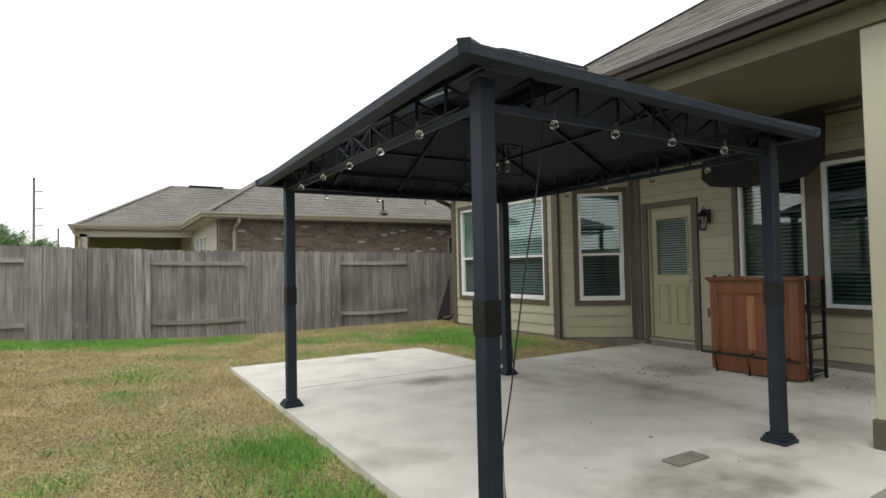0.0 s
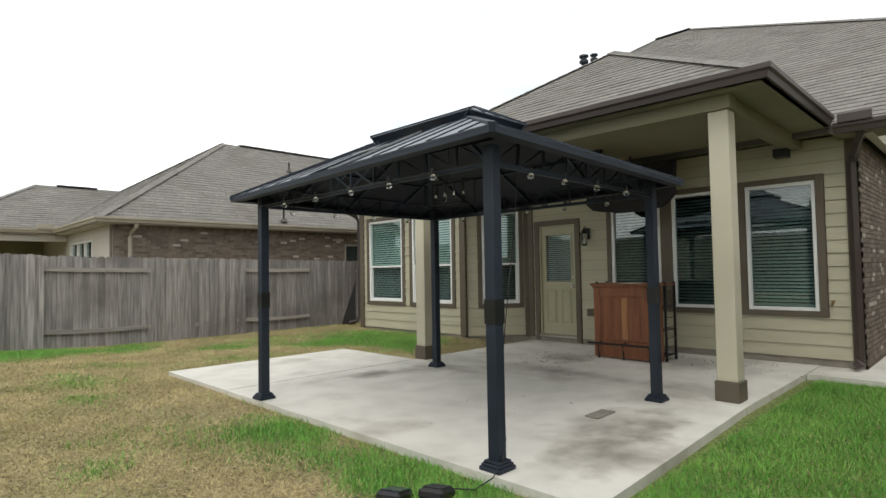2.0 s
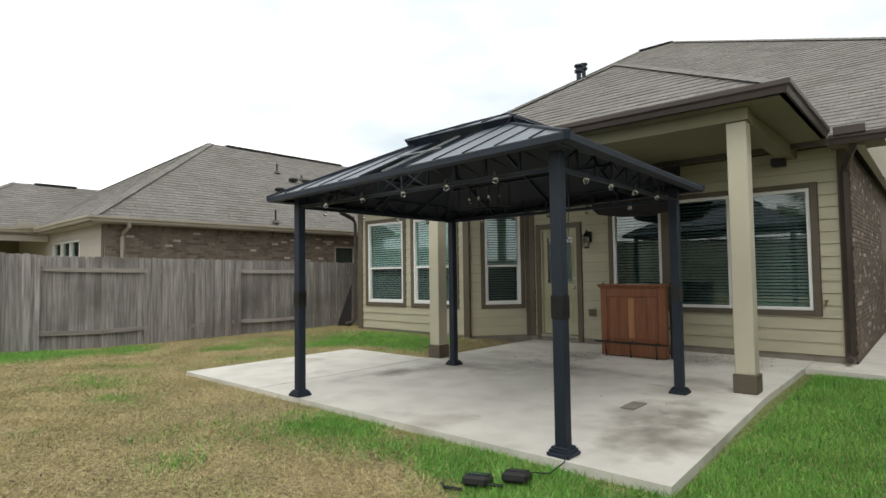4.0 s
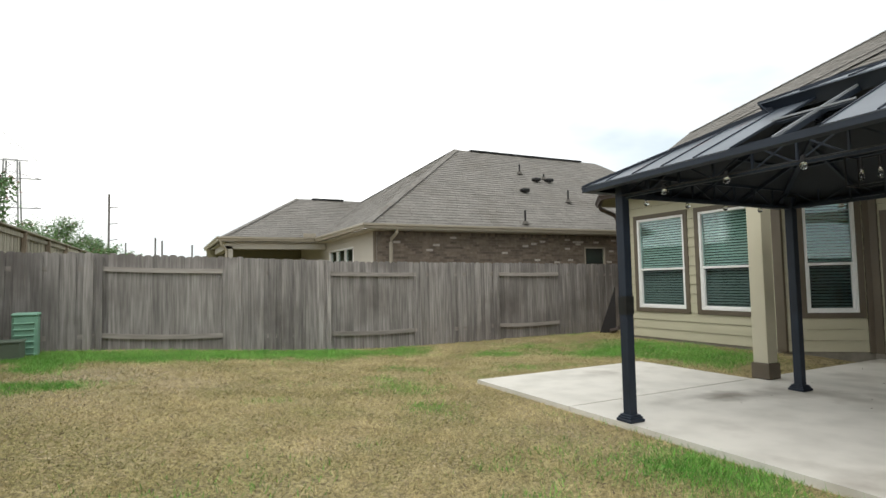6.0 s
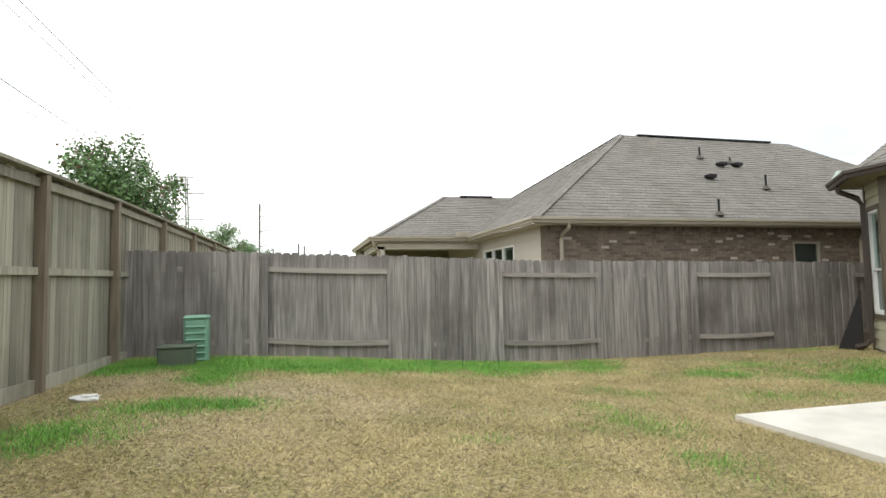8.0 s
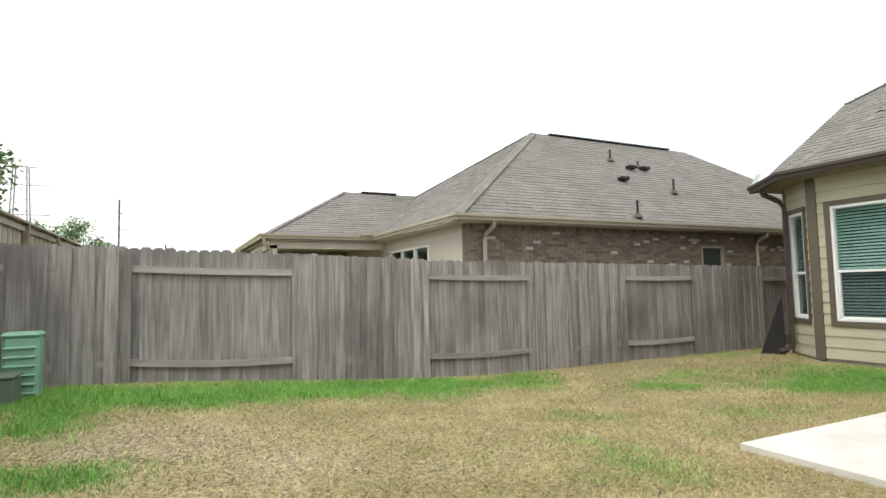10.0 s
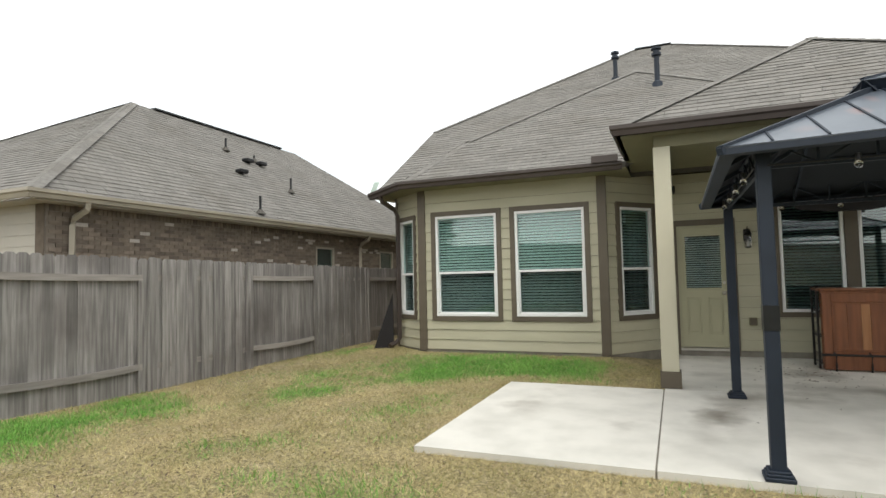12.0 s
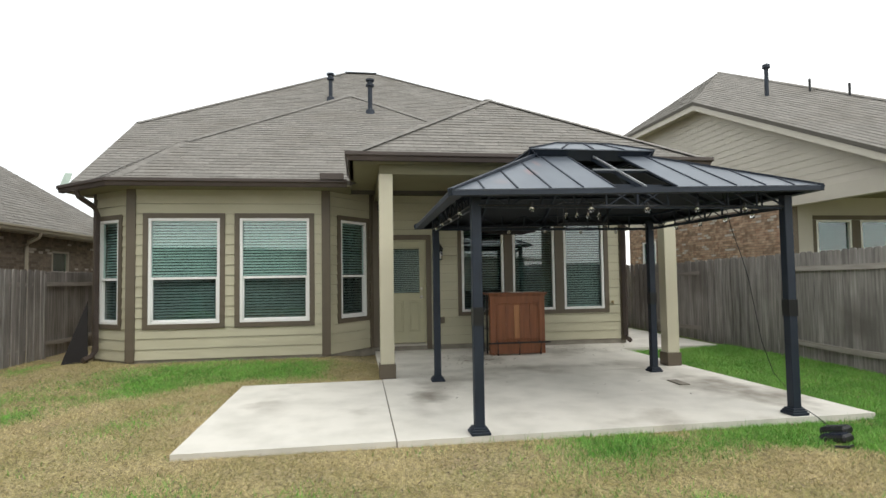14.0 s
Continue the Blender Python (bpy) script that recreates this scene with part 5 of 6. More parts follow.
def roof_vent(x, y, z, h, group="tall roof vents"):
    v = thing("roof_vent_pipe", (x, y, z), "tall dark capped metal vent pipe on the shingle roof", "roof vent", group)
    part("pipe", tube([(x, y, z - 0.05), (x, y, z + h)], 0.055, sides=12), M_STEEL, v)
    part("collar", lathe((x, y, z), [(0.12, -0.1), (0.1, 0.04), (0.06, 0.06)]), M_STEEL, v)
    part("cap", lathe((x, y, z + h), [(0.07, -0.12), (0.1, -0.1), (0.1, -0.05), (0.065, -0.04), (0.065, 0.02), (0.105, 0.03), (0.105, 0.07), (0.05, 0.09)]), M_STEEL, v)
    return v


roof_vent(12.3, 7.94, 6.47, 0.64)
roof_vent(10.0, 6.9, 5.45, 0.72)


# ---- fences ----
def lerp_table(table, x):
    xs, zs = zip(*table)
    return float(np.interp(x, xs, zs))


def picket_mesh(h, w=0.140, t=0.017, ear=0.032):
    me = bpy.data.meshes.new("picket")
    s = w / 2
    prof = [(-s, 0), (s, 0), (s, h - ear), (s - ear, h), (-s + ear, h), (-s, h - ear)]
    vs = [(x, y, z) for y in (0, t) for x, z in prof]
    fs = [tuple(range(6)), tuple(range(11, 5, -1))] + [(i, i + 6, (i + 1) % 6 + 6, (i + 1) % 6) for i in range(6)]
    me.from_pydata(vs, [], fs)
    return me


def picket_fence(name, start, end, tops, bottoms, sections, material, label, group="", flip=1, boards=0.146, seed=5, rail_low=0.27, rail_top=0.27, ear=0.032, rail_mid=None, post_every=None, cap=False):
    """Pickets along a line. sections: spans (from, to, near) where near says that the pickets stand before the rails."""
    rnd = random.Random(seed)
    a, b = Vector((*start, 0)), Vector((*end, 0))
    d = (b - a).normalized()
    n = Vector((d.y, -d.x, 0)) * flip
    f = thing(name, (*start, ground_z(*start)), label, "fence", group)
    cache = {}
    for s0, s1, near in sections:
        pitch = boards * (0.86 if near else 0.985)
        count = math.ceil((s1 - s0 + 0.01) / pitch)
        pitch = (s1 - s0 + 0.02) / count
        for k in range(count):
            s = s0 - 0.01 + pitch * (k + 0.5)
            top, low = lerp_table(tops, s), lerp_table(bottoms, s) - 0.1
            h = round(top - low + rnd.uniform(-0.012, 0.012), 2)
            if h not in cache:
                cache[h] = picket_mesh(h, ear=ear)
                cache[h].materials.append(material)
            ob = new("picket", cache[h])
            ob.parent = f
            side = k % 2
            off = ((0.026 + 0.026 * side) if near else -0.03) + rnd.uniform(-0.004, 0.004)
            p = a + d * s + n * off
            yaw = math.atan2(d.y, d.x) + rnd.uniform(-0.10, 0.10) * (1 if near else 0.35)
            ob.matrix_local = Matrix.Translation(Vector((p.x, p.y, low)) - ORIGIN[f]) @ Matrix.Rotation(yaw, 4, "Z") @ Matrix.Rotation(rnd.uniform(-0.006, 0.006) * (1 if near else 0.25), 4, "Y")
        heights = [("top_rail", rail_top, "top"), ("bottom_rail", rail_low, "low")] + ([("mid_rail", rail_mid, "low")] if rail_mid else [])
        for nm, off, ref in heights:
            pts = []
            for k in range(7):
                s = s0 + (s1 - s0) * k / 6
                z = (lerp_table(tops, s) - off) if ref == "top" else (lerp_table(bottoms, s) + off)
                z += (-0.03 if nm != "top_rail" else -0.012) * math.sin(math.pi * k / 6)
                p = a + d * s
                pts.append(Vector((p.x, p.y, z)))
            bm = bmesh.new()
            off2 = n * 0.005
            rows = []
            for p in pts:
                rows.append([bm.verts.new(p + off2 + n * i * 0.02 + Vector((0, 0, j * 0.042))) for i, j in ((-1, -1), (1, -1), (1, 1), (-1, 1))])
            for r1, r2 in zip(rows, rows[1:]):
                for k in range(4):
                    bm.faces.new((r1[k], r1[(k + 1) % 4], r2[(k + 1) % 4], r2[k]))
            bm.faces.new(rows[0]), bm.faces.new(rows[-1])
            part(nm, bm, M_RAILWOOD, f)
        p = a + d * s0 - n * (0.055 if near else -0.02) * (1 if near else 0)
        part("post", box(p.x - 0.04, p.x + 0.04, p.y - 0.02 - (0.05 if not near else 0), p.y + 0.04, lerp_table(bottoms, s0) - 0.1, lerp_table(tops, s0) - 0.06), material, f)
    return f


X0F = -5.18
secs = [(-5.18, -3.13, 1), (-3.13, -1.11, 0), (-1.11, 0.9, 1), (0.9, 2.85, 0), (2.85, 4.99, 1), (4.99, 6.87, 0), (6.87, 9.0, 1), (9.0, 11.3, 0), (11.3, 13.4, 1), (13.4, 15.5, 0), (15.5, 17.6, 1)]
picket_fence("picket_fence", (X0F, 13.54), (18.0, 13.54),
             [(s - X0F, z) for s, z in ((-5.2, 1.99), (-3.13, 1.955), (-1.1, 1.893), (0.9, 1.822), (2.9, 1.775), (5.0, 1.755), (6.9, 1.735), (9.0, 1.70), (18, 1.66))],
             [(s - X0F, z) for s, z in ((-5.2, 0.33), (-3.13, 0.26), (-1.1, 0.14), (0.9, 0.05), (2.9, 0.01), (5.0, 0.0), (6.9, -0.02), (9.0, -0.04), (18, -0.06))],
             [(a - X0F, b - X0F, n) for a, b, n in secs], M_GREYWOOD, "weathered grey cedar picket fence with sagging rails beside the lawn")
rsecs = [(-5.2, -2.8, 1), (-2.8, -0.4, 0), (-0.4, 2.6, 1), (2.6, 5.2, 0), (5.2, 7.8, 1), (7.8, 9.9, 0), (9.9, 12.3, 1), (12.3, 14.7, 0)]
picket_fence("picket_fence", (-5.2, -0.2), (16.0, -0.2),
             [(0, 1.9), (8.7, 1.80), (10.4, 1.765), (12.0, 1.735), (14, 1.70), (21, 1.69)], [(0, 0.05), (8.0, -0.02), (21, -0.02)],
             [(a + 5.2, b + 5.2, n) for a, b, n in rsecs], M_GREYWOOD, "weathered grey dog-eared cedar picket fence beside the side lawn", flip=-1, seed=9)


def tall_fence():
    f = thing("board_fence", (X0F, 8.0, 0.3), "tall weathered tan board fence with brown posts and a cap board", "fence")
    rnd = random.Random(8)

    def line(y):
        return X0F if y < 12.93 else X0F + 0.042 * (y - 12.93)

    def top(y):
        return 2.66 + 0.034 * (min(y, 12.93) - 12.93)

    def low(y):
        return 0.33 + 0.012 * (12.93 - y if y > 4 else 8.9)

    meshes = []
    for k in range(6):
        me = bpy.data.meshes.new("board")
        w = 0.139
        vs = [(x, y, z) for x in (-0.01, 0.008) for y in (-w / 2 + 0.0015, w / 2 - 0.0015) for z in (0.0, 2.2 + 0.015 * k)]
        me.from_pydata(vs, [], [(0, 1, 3, 2), (4, 6, 7, 5), (0, 4, 5, 1), (2, 3, 7, 6), (0, 2, 6, 4), (1, 5, 7, 3)])
        me.materials.append(M_TANWOOD)
        meshes.append(me)
    y = -0.1
    while y < 27:
        ob = new("board", rnd.choice(meshes[:3]))
        ob.parent = f
        h = top(y) - low(y) - 0.03
        ob.matrix_local = Matrix.Translation(Vector((line(y) - 0.045 + rnd.uniform(-0.004, 0.004), y, low(y) + 0.03)) - ORIGIN[f]) @ Matrix.Diagonal((1, 1, h / 2.215, 1))
        y += 0.1425
    posts = [-1.6, 0.8, 3.2, 5.6, 8.15, 10.55, 12.93, 15.35, 17.78, 20.2, 22.6, 25.0, 27.2]
    for a, b in zip(posts, posts[1:]):
        part("post", box(line(a) - 0.03, line(a) + 0.075, a - 0.05, a + 0.05, low(a) - 0.15, top(a), bevel=0.004), M_POSTWOOD, f, "brown timber post")
        for nm, z, h, o in (("rail", 1.62, 0.04, 0.02), ("kick_board", 0, 0.14, 0.02)):
            za, zb = (z + 0.034 * (min(a, 12.93) - 12.93) * 0.5, z + 0.034 * (min(b, 12.93) - 12.93) * 0.5) if z else (low(a) + 0.06, low(b) + 0.06)
            part(nm, beam((line(a) - 0.005, a + 0.05, za), (line(b) - 0.005, b - 0.05, zb), 0.04, h * 2 if nm == "rail" else h), M_TANWOOD, f)
        part("top_rail", beam((line(a) - 0.005, a + 0.05, top(a) - 0.09), (line(b) - 0.005, b - 0.05, top(b) - 0.09), 0.04, 0.09), M_TANWOOD, f)
        part("cap_board", beam((line(a), a, top(a) + 0.02), (line(b), b, top(b) + 0.02), 0.16, 0.035), M_TANWOOD, f)


tall_fence()

# side gate beyond the walk
gate = thing("side_gate", (13.0, 0.7, 0.0), "tan board gate closing the side walk", "gate")
for k in range(12):
    part("gate_board", box(13.0, 13.02, -0.12 + 0.142 * k, -0.12 + 0.142 * k + 0.138, 0.03, 1.62), M_TANWOOD, gate)
for z in (0.3, 1.4):
    part("gate_rail", box(12.96, 13.0, -0.12, 1.58, z, z + 0.08), M_TANWOOD, gate)
part("gate_brace", beam((12.97, -0.05, 1.4), (12.97, 1.5, 0.36), 0.03, 0.08), M_TANWOOD, gate)

# ---- utility boxes ----
ped = thing("utility_pedestal", (-4.06, 12.95, 0.22), "pale green ribbed plastic utility pedestal by the fence corner", "utility pedestal")
part("body", box(-4.23, -3.90, 12.82, 13.12, 0.22, 0.95, bevel=0.04), M_PEDGREEN, ped)
part("lid", box(-4.245, -3.885, 12.805, 13.135, 0.93, 0.99, bevel=0.03), M_PEDGREEN, ped)
for k in range(6):
    part("rib", box(-4.21, -3.92, 12.785, 12.83, 0.34 + 0.095 * k, 0.368 + 0.095 * k, bevel=0.01), M_PEDGREEN, ped)
ub = thing("utility_box", (-4.24, 12.5, 0.26), "low dark green steel utility box by the fence corner", "utility box")
part("body", box(-4.46, -4.02, 12.32, 12.68, 0.24, 0.57, bevel=0.015), M_BOXGREEN, ub)
part("lid", box(-4.475, -4.005, 12.305, 12.695, 0.57, 0.605, bevel=0.012), M_BOXGREEN, ub)
bag = thing("litter_bag", (-4.52, 9.95, 0.3), "crumpled white plastic bag lying on the lawn", "litter")
bmx = bmesh.new()
bmesh.ops.create_icosphere(bmx, subdivisions=3, radius=0.11)
for v in bmx.verts:
    v.co = Vector((v.co.x * 1.2, v.co.y * 0.7, v.co.z * 0.35)) * (1 + 0.5 * noise.noise(v.co * 14)) + Vector((-4.52, 9.95, ground_z(-4.52, 9.95) + 0.03))
part("bag", bmx, M_WHITE, bag)


# ---- neighbour house beyond the back fence ----
nb_front = thing("brick_house", (2.8, 15.6, 0), "brown brick house with grey shingle roof beyond the back fence", "house")
def plane_wall(p0, p1, z0, z1, material, parent, name, holes=(), thick=0.15):
    m, length = frame_of(p0, p1)
    bm = bmesh.new()
    ss = sorted({0.0, length} | {v for h in holes for v in h[:2]})
    zs = sorted({z0, z1} | {v for h in holes for v in h[2:]})
    for a, b in zip(ss, ss[1:]):
        for c, e in zip(zs, zs[1:]):
            if not any(h[0] <= (a + b) / 2 <= h[1] and h[2] <= (c + e) / 2 <= h[3] for h in holes):
                box(a, b, -thick, 0, c, e, bm, m)
    part(name, bm, material, parent)
    return m, length


def far_window(m, s0, s1, z0, z1, parent, frame=M_VINYL, split=0):
    # near-black backing paints the dark room behind the pane
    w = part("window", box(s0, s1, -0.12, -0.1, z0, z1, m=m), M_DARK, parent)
    pane = part("pane", box(s0, s1, -0.05, -0.045, z0, z1, m=m), M_GLASS, w)
    pane.visible_shadow = False
    bm = bmesh.new()
    t = 0.045
    for a in ((s0, s0 + t, -0.07, 0.015, z0, z1), (s1 - t, s1, -0.07, 0.015, z0, z1), (s0 + t, s1 - t, -0.07, 0.015, z1 - t, z1), (s0 + t, s1 - t, -0.07, 0.015, z0, z0 + t)):
        box(*a, bm=bm, m=m)
    for k in range(1, split + 1):
        c = s0 + (s1 - s0) * k / (split + 1)
        box(c - 0.04, c + 0.04, -0.07, 0.01, z0, z1, bm=bm, m=m)
    part("frame", bm, frame, w)


# the brick wall faces -y: run from high x to low x
NH = [(18.0 - 10.6, 18.0 - 9.75, 1.2, 2.45), (18.0 - 14.1, 18.0 - 13.2, 1.2, 2.45)]
m_nb, l_nb = plane_wall((18.0, 15.59), (2.85, 15.59), -0.2, 2.83, M_MORTAR, nb_front, "brick_wall", NH)
bricks(nb_front, m_nb, 0.1, l_nb - 0.09, 1.45, 2.68, (18 - 12.0, 18 - 2.9), NH, objects=True, seed=4)
soldier_v, soldier_f = [], []
for k in range(190):
    s = 0.1 + k * 0.079
    p = [m_nb @ Vector((s + a, o, z)) for a in (0.0, 0.066) for o in (0.0, 0.014) for z in (2.70, 2.83)]
    q = len(soldier_v)
    soldier_v += p
    soldier_f += [tuple(q + i for i in f) for f in ((0, 1, 3, 2), (4, 6, 7, 5), (0, 4, 5, 1), (2, 3, 7, 6), (0, 2, 6, 4), (1, 5, 7, 3))]
quick("soldier_course", soldier_v, soldier_f, M_BRICKI, nb_front, kind="stuff")
for h in NH:
    far_window(m_nb, *h, nb_front, frame=M_NGUTTER)
m_ns, l_ns = plane_wall((2.84, 15.6), (2.84, 24.5), -0.2, 2.83, M_NSIDING, nb_front, "side_wall", [(1.95, 4.55, 1.3, 2.52)])
part("corner_brick", box(-0.012, 0.2, 0.0, 0.014, 1.4, 2.80, m=m_ns), M_BRICK, nb_front)
for k in range(9):
    z = 1.5 + 0.17 * k
    for a, b in ([(0.2, 5.2)] if z > 2.5 else [(0.2, 1.9), (4.6, 5.2)]):
        part("siding_board", box(a, b, 0.0, 0.014, z, min(z + 0.163, 2.83), m=m_ns), M_NSIDING, nb_front)
far_window(m_ns, 1.95, 4.55, 1.3, 2.52, nb_front, split=2)
part("porch_wall", box(-0.6, 3.0, 24.4, 24.5, -0.2, 2.83), M_SOFFIT_SHADED, nb_front)
for p in ((-0.22, 20.6), (-0.22, 25.6)):
    part("porch_post", box(p[0] - 0.1, p[0] + 0.1, p[1] - 0.1, p[1] + 0.1, -0.2, 2.68), M_NSIDING, nb_front)
part("porch_beam", box(-0.32, 2.8, 20.5, 20.7, 2.6, 2.78), M_NSIDING, nb_front)
part("porch_beam", box(-0.32, -0.12, 20.7, 25.7, 2.6, 2.78), M_NSIDING, nb_front)
part("soffit", box(2.5, 18.3, 15.3, 15.62, 2.80, 2.83), M_NSIDING, nb_front)
part("soffit", box(2.5, 2.84, 15.62, 20.4, 2.80, 2.83), M_NSIDING, nb_front)
part("porch_soffit", box(-0.45, 2.8, 20.35, 26.0, 2.79, 2.82), M_NSIDING, nb_front)
roof_n = part("roof", bmesh.new(), M_SHINGLE, nb_front)
NP, NQ = (7.2, 19.4, 6.0), (13.7, 19.4, 6.0)
roof("nb", [
    [(2.45, 15.27, 2.93), (18.6, 15.27, 2.93), NQ, NP],
    [(2.45, 20.3, 2.93), (2.45, 15.27, 2.93), NP, (5.0, 23.2, 4.58)],
    [(-0.5, 20.32, 2.90), (2.45, 20.32, 2.90), (5.1, 23.2, 4.58), (2.4, 23.2, 4.57)],
    [(-0.5, 26.1, 2.90), (-0.5, 20.32, 2.90), (2.4, 23.2, 4.57)],
], roof_n, 41)
part("roof_deck", plate([(18.6, 15.27, 2.93), (18.6, 23.5, 2.93), NQ], 0.08, way=(0, 0, -1)), M_UNDER, roof_n)
part("roof_deck", plate([NP, NQ, (18.6, 23.5, 2.93), (5.0, 23.2, 4.58)], 0.08, way=(0, 0, -1)), M_UNDER, roof_n)
part("roof_deck", plate([(2.4, 23.2, 4.57), (5.1, 23.2, 4.58), (5.1, 26.1, 2.9), (-0.5, 26.1, 2.9)], 0.08, way=(0, 0, -1)), M_UNDER, roof_n)
hip_cap((2.45, 15.27, 2.95), NP, roof_n), hip_cap((-0.5, 20.32, 2.92), (2.4, 23.2, 4.57), roof_n, 0.1), hip_cap(NP, (5.0, 23.2, 4.58), roof_n, 0.1)
part("ridge_vent", beam((7.8, 19.4, 6.02), (12.9, 19.4, 6.02), 0.2, 0.04), M_BLACK, roof_n)
part("ridge_vent", beam((3.0, 23.2, 4.60), (4.2, 23.2, 4.60), 0.2, 0.04), M_BLACK, roof_n)
gutter("", [(18.7, 15.18), (2.36, 15.18), (2.36, 20.23), (-0.6, 20.23), (-0.6, 26.0)][::-1], 2.95, material=M_NGUTTER, parent=nb_front)
part("splash_guard", box(2.0, 2.4, 20.18, 20.22, 2.95, 3.08), M_NGUTTER, nb_front)
for x in (3.25, 11.95):
    part("downspout", tube([(x + 0.05, 15.25, 2.84), (x + 0.05, 15.28, 2.74), (x - 0.02, 15.5, 2.6), (x - 0.02, 15.54, 2.5), (x - 0.02, 15.54, 0.0)], 0.055, sides=4), M_NGUTTER, nb_front)
part("downspout", tube([(-0.5, 20.3, 2.84), (-0.45, 20.35, 2.7), (-0.3, 20.48, 2.55), (-0.3, 20.48, 0.0)], 0.05, sides=4), M_NGUTTER, nb_front)
for x, y, z, h in ((9.09, 18.12, 5.10, 0.3), (9.98, 17.91, 4.94, 0.15), (9.99, 16.6, 3.98, 0.36), (7.42, 15.42, 3.1, 0.36)):
    p = part("vent_pipe", tube([(x, y, z - 0.05), (x, y, z + h)], 0.03, sides=8), M_BLACKM, nb_front)
    part("flashing", lathe((x, y, z), [(0.12, -0.04), (0.05, 0.06)], sides=10), M_UNDER, p)
for x, y, z in ((9.5, 17.7, 4.79), (10.06, 17.72, 4.8), (8.53, 17.01, 4.28)):
    part("roof_vent", box(x - 0.13, x + 0.13, y - 0.12, y + 0.12, z + 0.0, z + 0.1, bevel=0.02), M_BLACKM, nb_front)

nb_front.location, nb_front.scale = (2.47, 15.02, -0.125), (0.945, 0.913, 0.976)

# ---- neighbour house beyond the right fence ----
nr = thing("siding_house", (9.0, -3.0, 0), "orange-brown brick and pale siding house beyond the side fence", "house")
YR = -3.0
m_r, l_r = plane_wall((8.4, YR), (16.5, YR), -0.1, 3.1, M_MORTAR, nr, "brick_wall", [(6.2, 7.1, 1.3, 2.55)])
bricks(nr, m_r, 0.1, l_r - 0.05, 1.4, 3.05, (0, 0), [(6.2, 7.1, 1.3, 2.55)], seed=12, joined=M_BRICKR)
far_window(m_r, 6.2, 7.1, 1.3, 2.55, nr)
part("gable_wall", plate([(5.3, YR, 3.1), (17.0, YR, 3.1), (17.0, YR, 6.5), (11.48, YR, 6.5), (6.4, YR, 4.05)], 0.1, way=(0, -1, 0)), M_NSIDING, nr)
for k in range(17):
    z = 3.32 + 0.17 * k
    x = 5.6 if z < 3.7 else 5.6 + (z - 3.6) / 0.44
    if x < 16.6:
        part("siding_board", plate([(x, YR + 0.016, z), (17.0, YR + 0.016, z), (17.0, YR + 0.004, min(z + 0.163, 6.2)), (x + 0.25, YR + 0.004, min(z + 0.163, 6.2))], 0.004, way=(0, 1, 0)), M_NSIDING, nr)
part("porch_beam", box(3.0, 8.4, YR - 0.05, YR + 0.14, 2.98, 3.3), M_NSIDING, nr)
part("rake_board", plate([(5.0, YR + 0.45, 3.42), (11.48, YR + 0.45, 6.42), (11.48, YR + 0.45, 6.2), (5.0, YR + 0.45, 3.2)], 0.03, way=(0, -1, 0)), M_NSIDING, nr)
part("rake_board", plate([(11.48, YR + 0.45, 6.42), (17.2, YR + 0.45, 6.45), (17.2, YR + 0.45, 6.25), (11.48, YR + 0.45, 6.2)], 0.03, way=(0, -1, 0)), M_NSIDING, nr)
part("rake_soffit", plate([(11.48, YR + 0.42, 6.30), (17.2, YR + 0.42, 6.32), (17.2, YR - 0.05, 6.32), (11.48, YR - 0.05, 6.30)], 0.02, way=(0, 0, 1)), M_NSIDING, nr)
part("rake_soffit", plate([(5.0, YR + 0.42, 3.3), (11.48, YR + 0.42, 6.28), (11.48, YR - 0.05, 6.28), (5.0, YR - 0.05, 3.3)], 0.02, way=(0, 0, 1)), M_NSIDING, nr)
WR = [(1.10, 2.05, 1.2, 2.66), (2.25, 3.25, 1.2, 2.66)]
m_rp, l_rp = plane_wall((8.4, -8.2), (8.4, YR - 0.12), -0.1, 3.2, M_NSIDING, nr, "porch_wall", [(5.08 - b, 5.08 - a, c, d) for a, b, c, d in ((0.48, 1.43, 1.2, 2.66), (1.68, 2.68, 1.2, 2.66))])
for a, b in ((0.48, 1.43), (1.68, 2.68)):
    far_window(m_rp, 5.08 - b, 5.08 - a, 1.2, 2.66, nr)
for k in range(12):
    part("siding_board", box(5.08 - 0.38, 5.08, 0.0, 0.014, 1.2 + 0.17 * k, min(1.363 + 0.17 * k, 3.19), m=m_rp), M_NSIDING, nr)
part("porch_ceiling", box(2.9, 8.4, -8.2, -2.9, 3.2, 3.24), M_SOFFIT_SHADED, nr)
part("window_surround", box(5.08 - 2.78, 5.08 - 0.38, 0.0, 0.02, 2.67, 2.77, m=m_rp), M_TRIM, nr)
part("window_surround", box(5.08 - 1.67, 5.08 - 1.44, 0.0, 0.02, 1.2, 2.66, m=m_rp), M_TRIM, nr)
part("window_surround", box(5.08 - 0.47, 5.08 - 0.38, 0.0, 0.02, 1.2, 2.66, m=m_rp), M_TRIM, nr)
roof_rn = part("roof", bmesh.new(), M_SHINGLE, nr)
K2 = (14.16, -5.33, 8.44)
roof("nr", [
    [(11.48, YR + 0.47, 6.45), (4.9, YR + 0.47, 3.4), (4.9, -4.9, 4.035), K2],
    [(17.2, YR + 0.47, 6.47), (11.48, YR + 0.47, 6.45), K2],
], roof_rn, 51)
part("roof_deck", plate([(4.9, -4.9, 4.0), K2, (14.0, -14, 3.2), (4.9, -14, 3.2)], 0.08, way=(0, 0, -1)), M_UNDER, roof_rn)
v = part("vent_pipe", tube([(10.30, -4.0, 6.1), (10.28, -4.0, 7.12)], 0.055, sides=12), M_STEEL, nr)
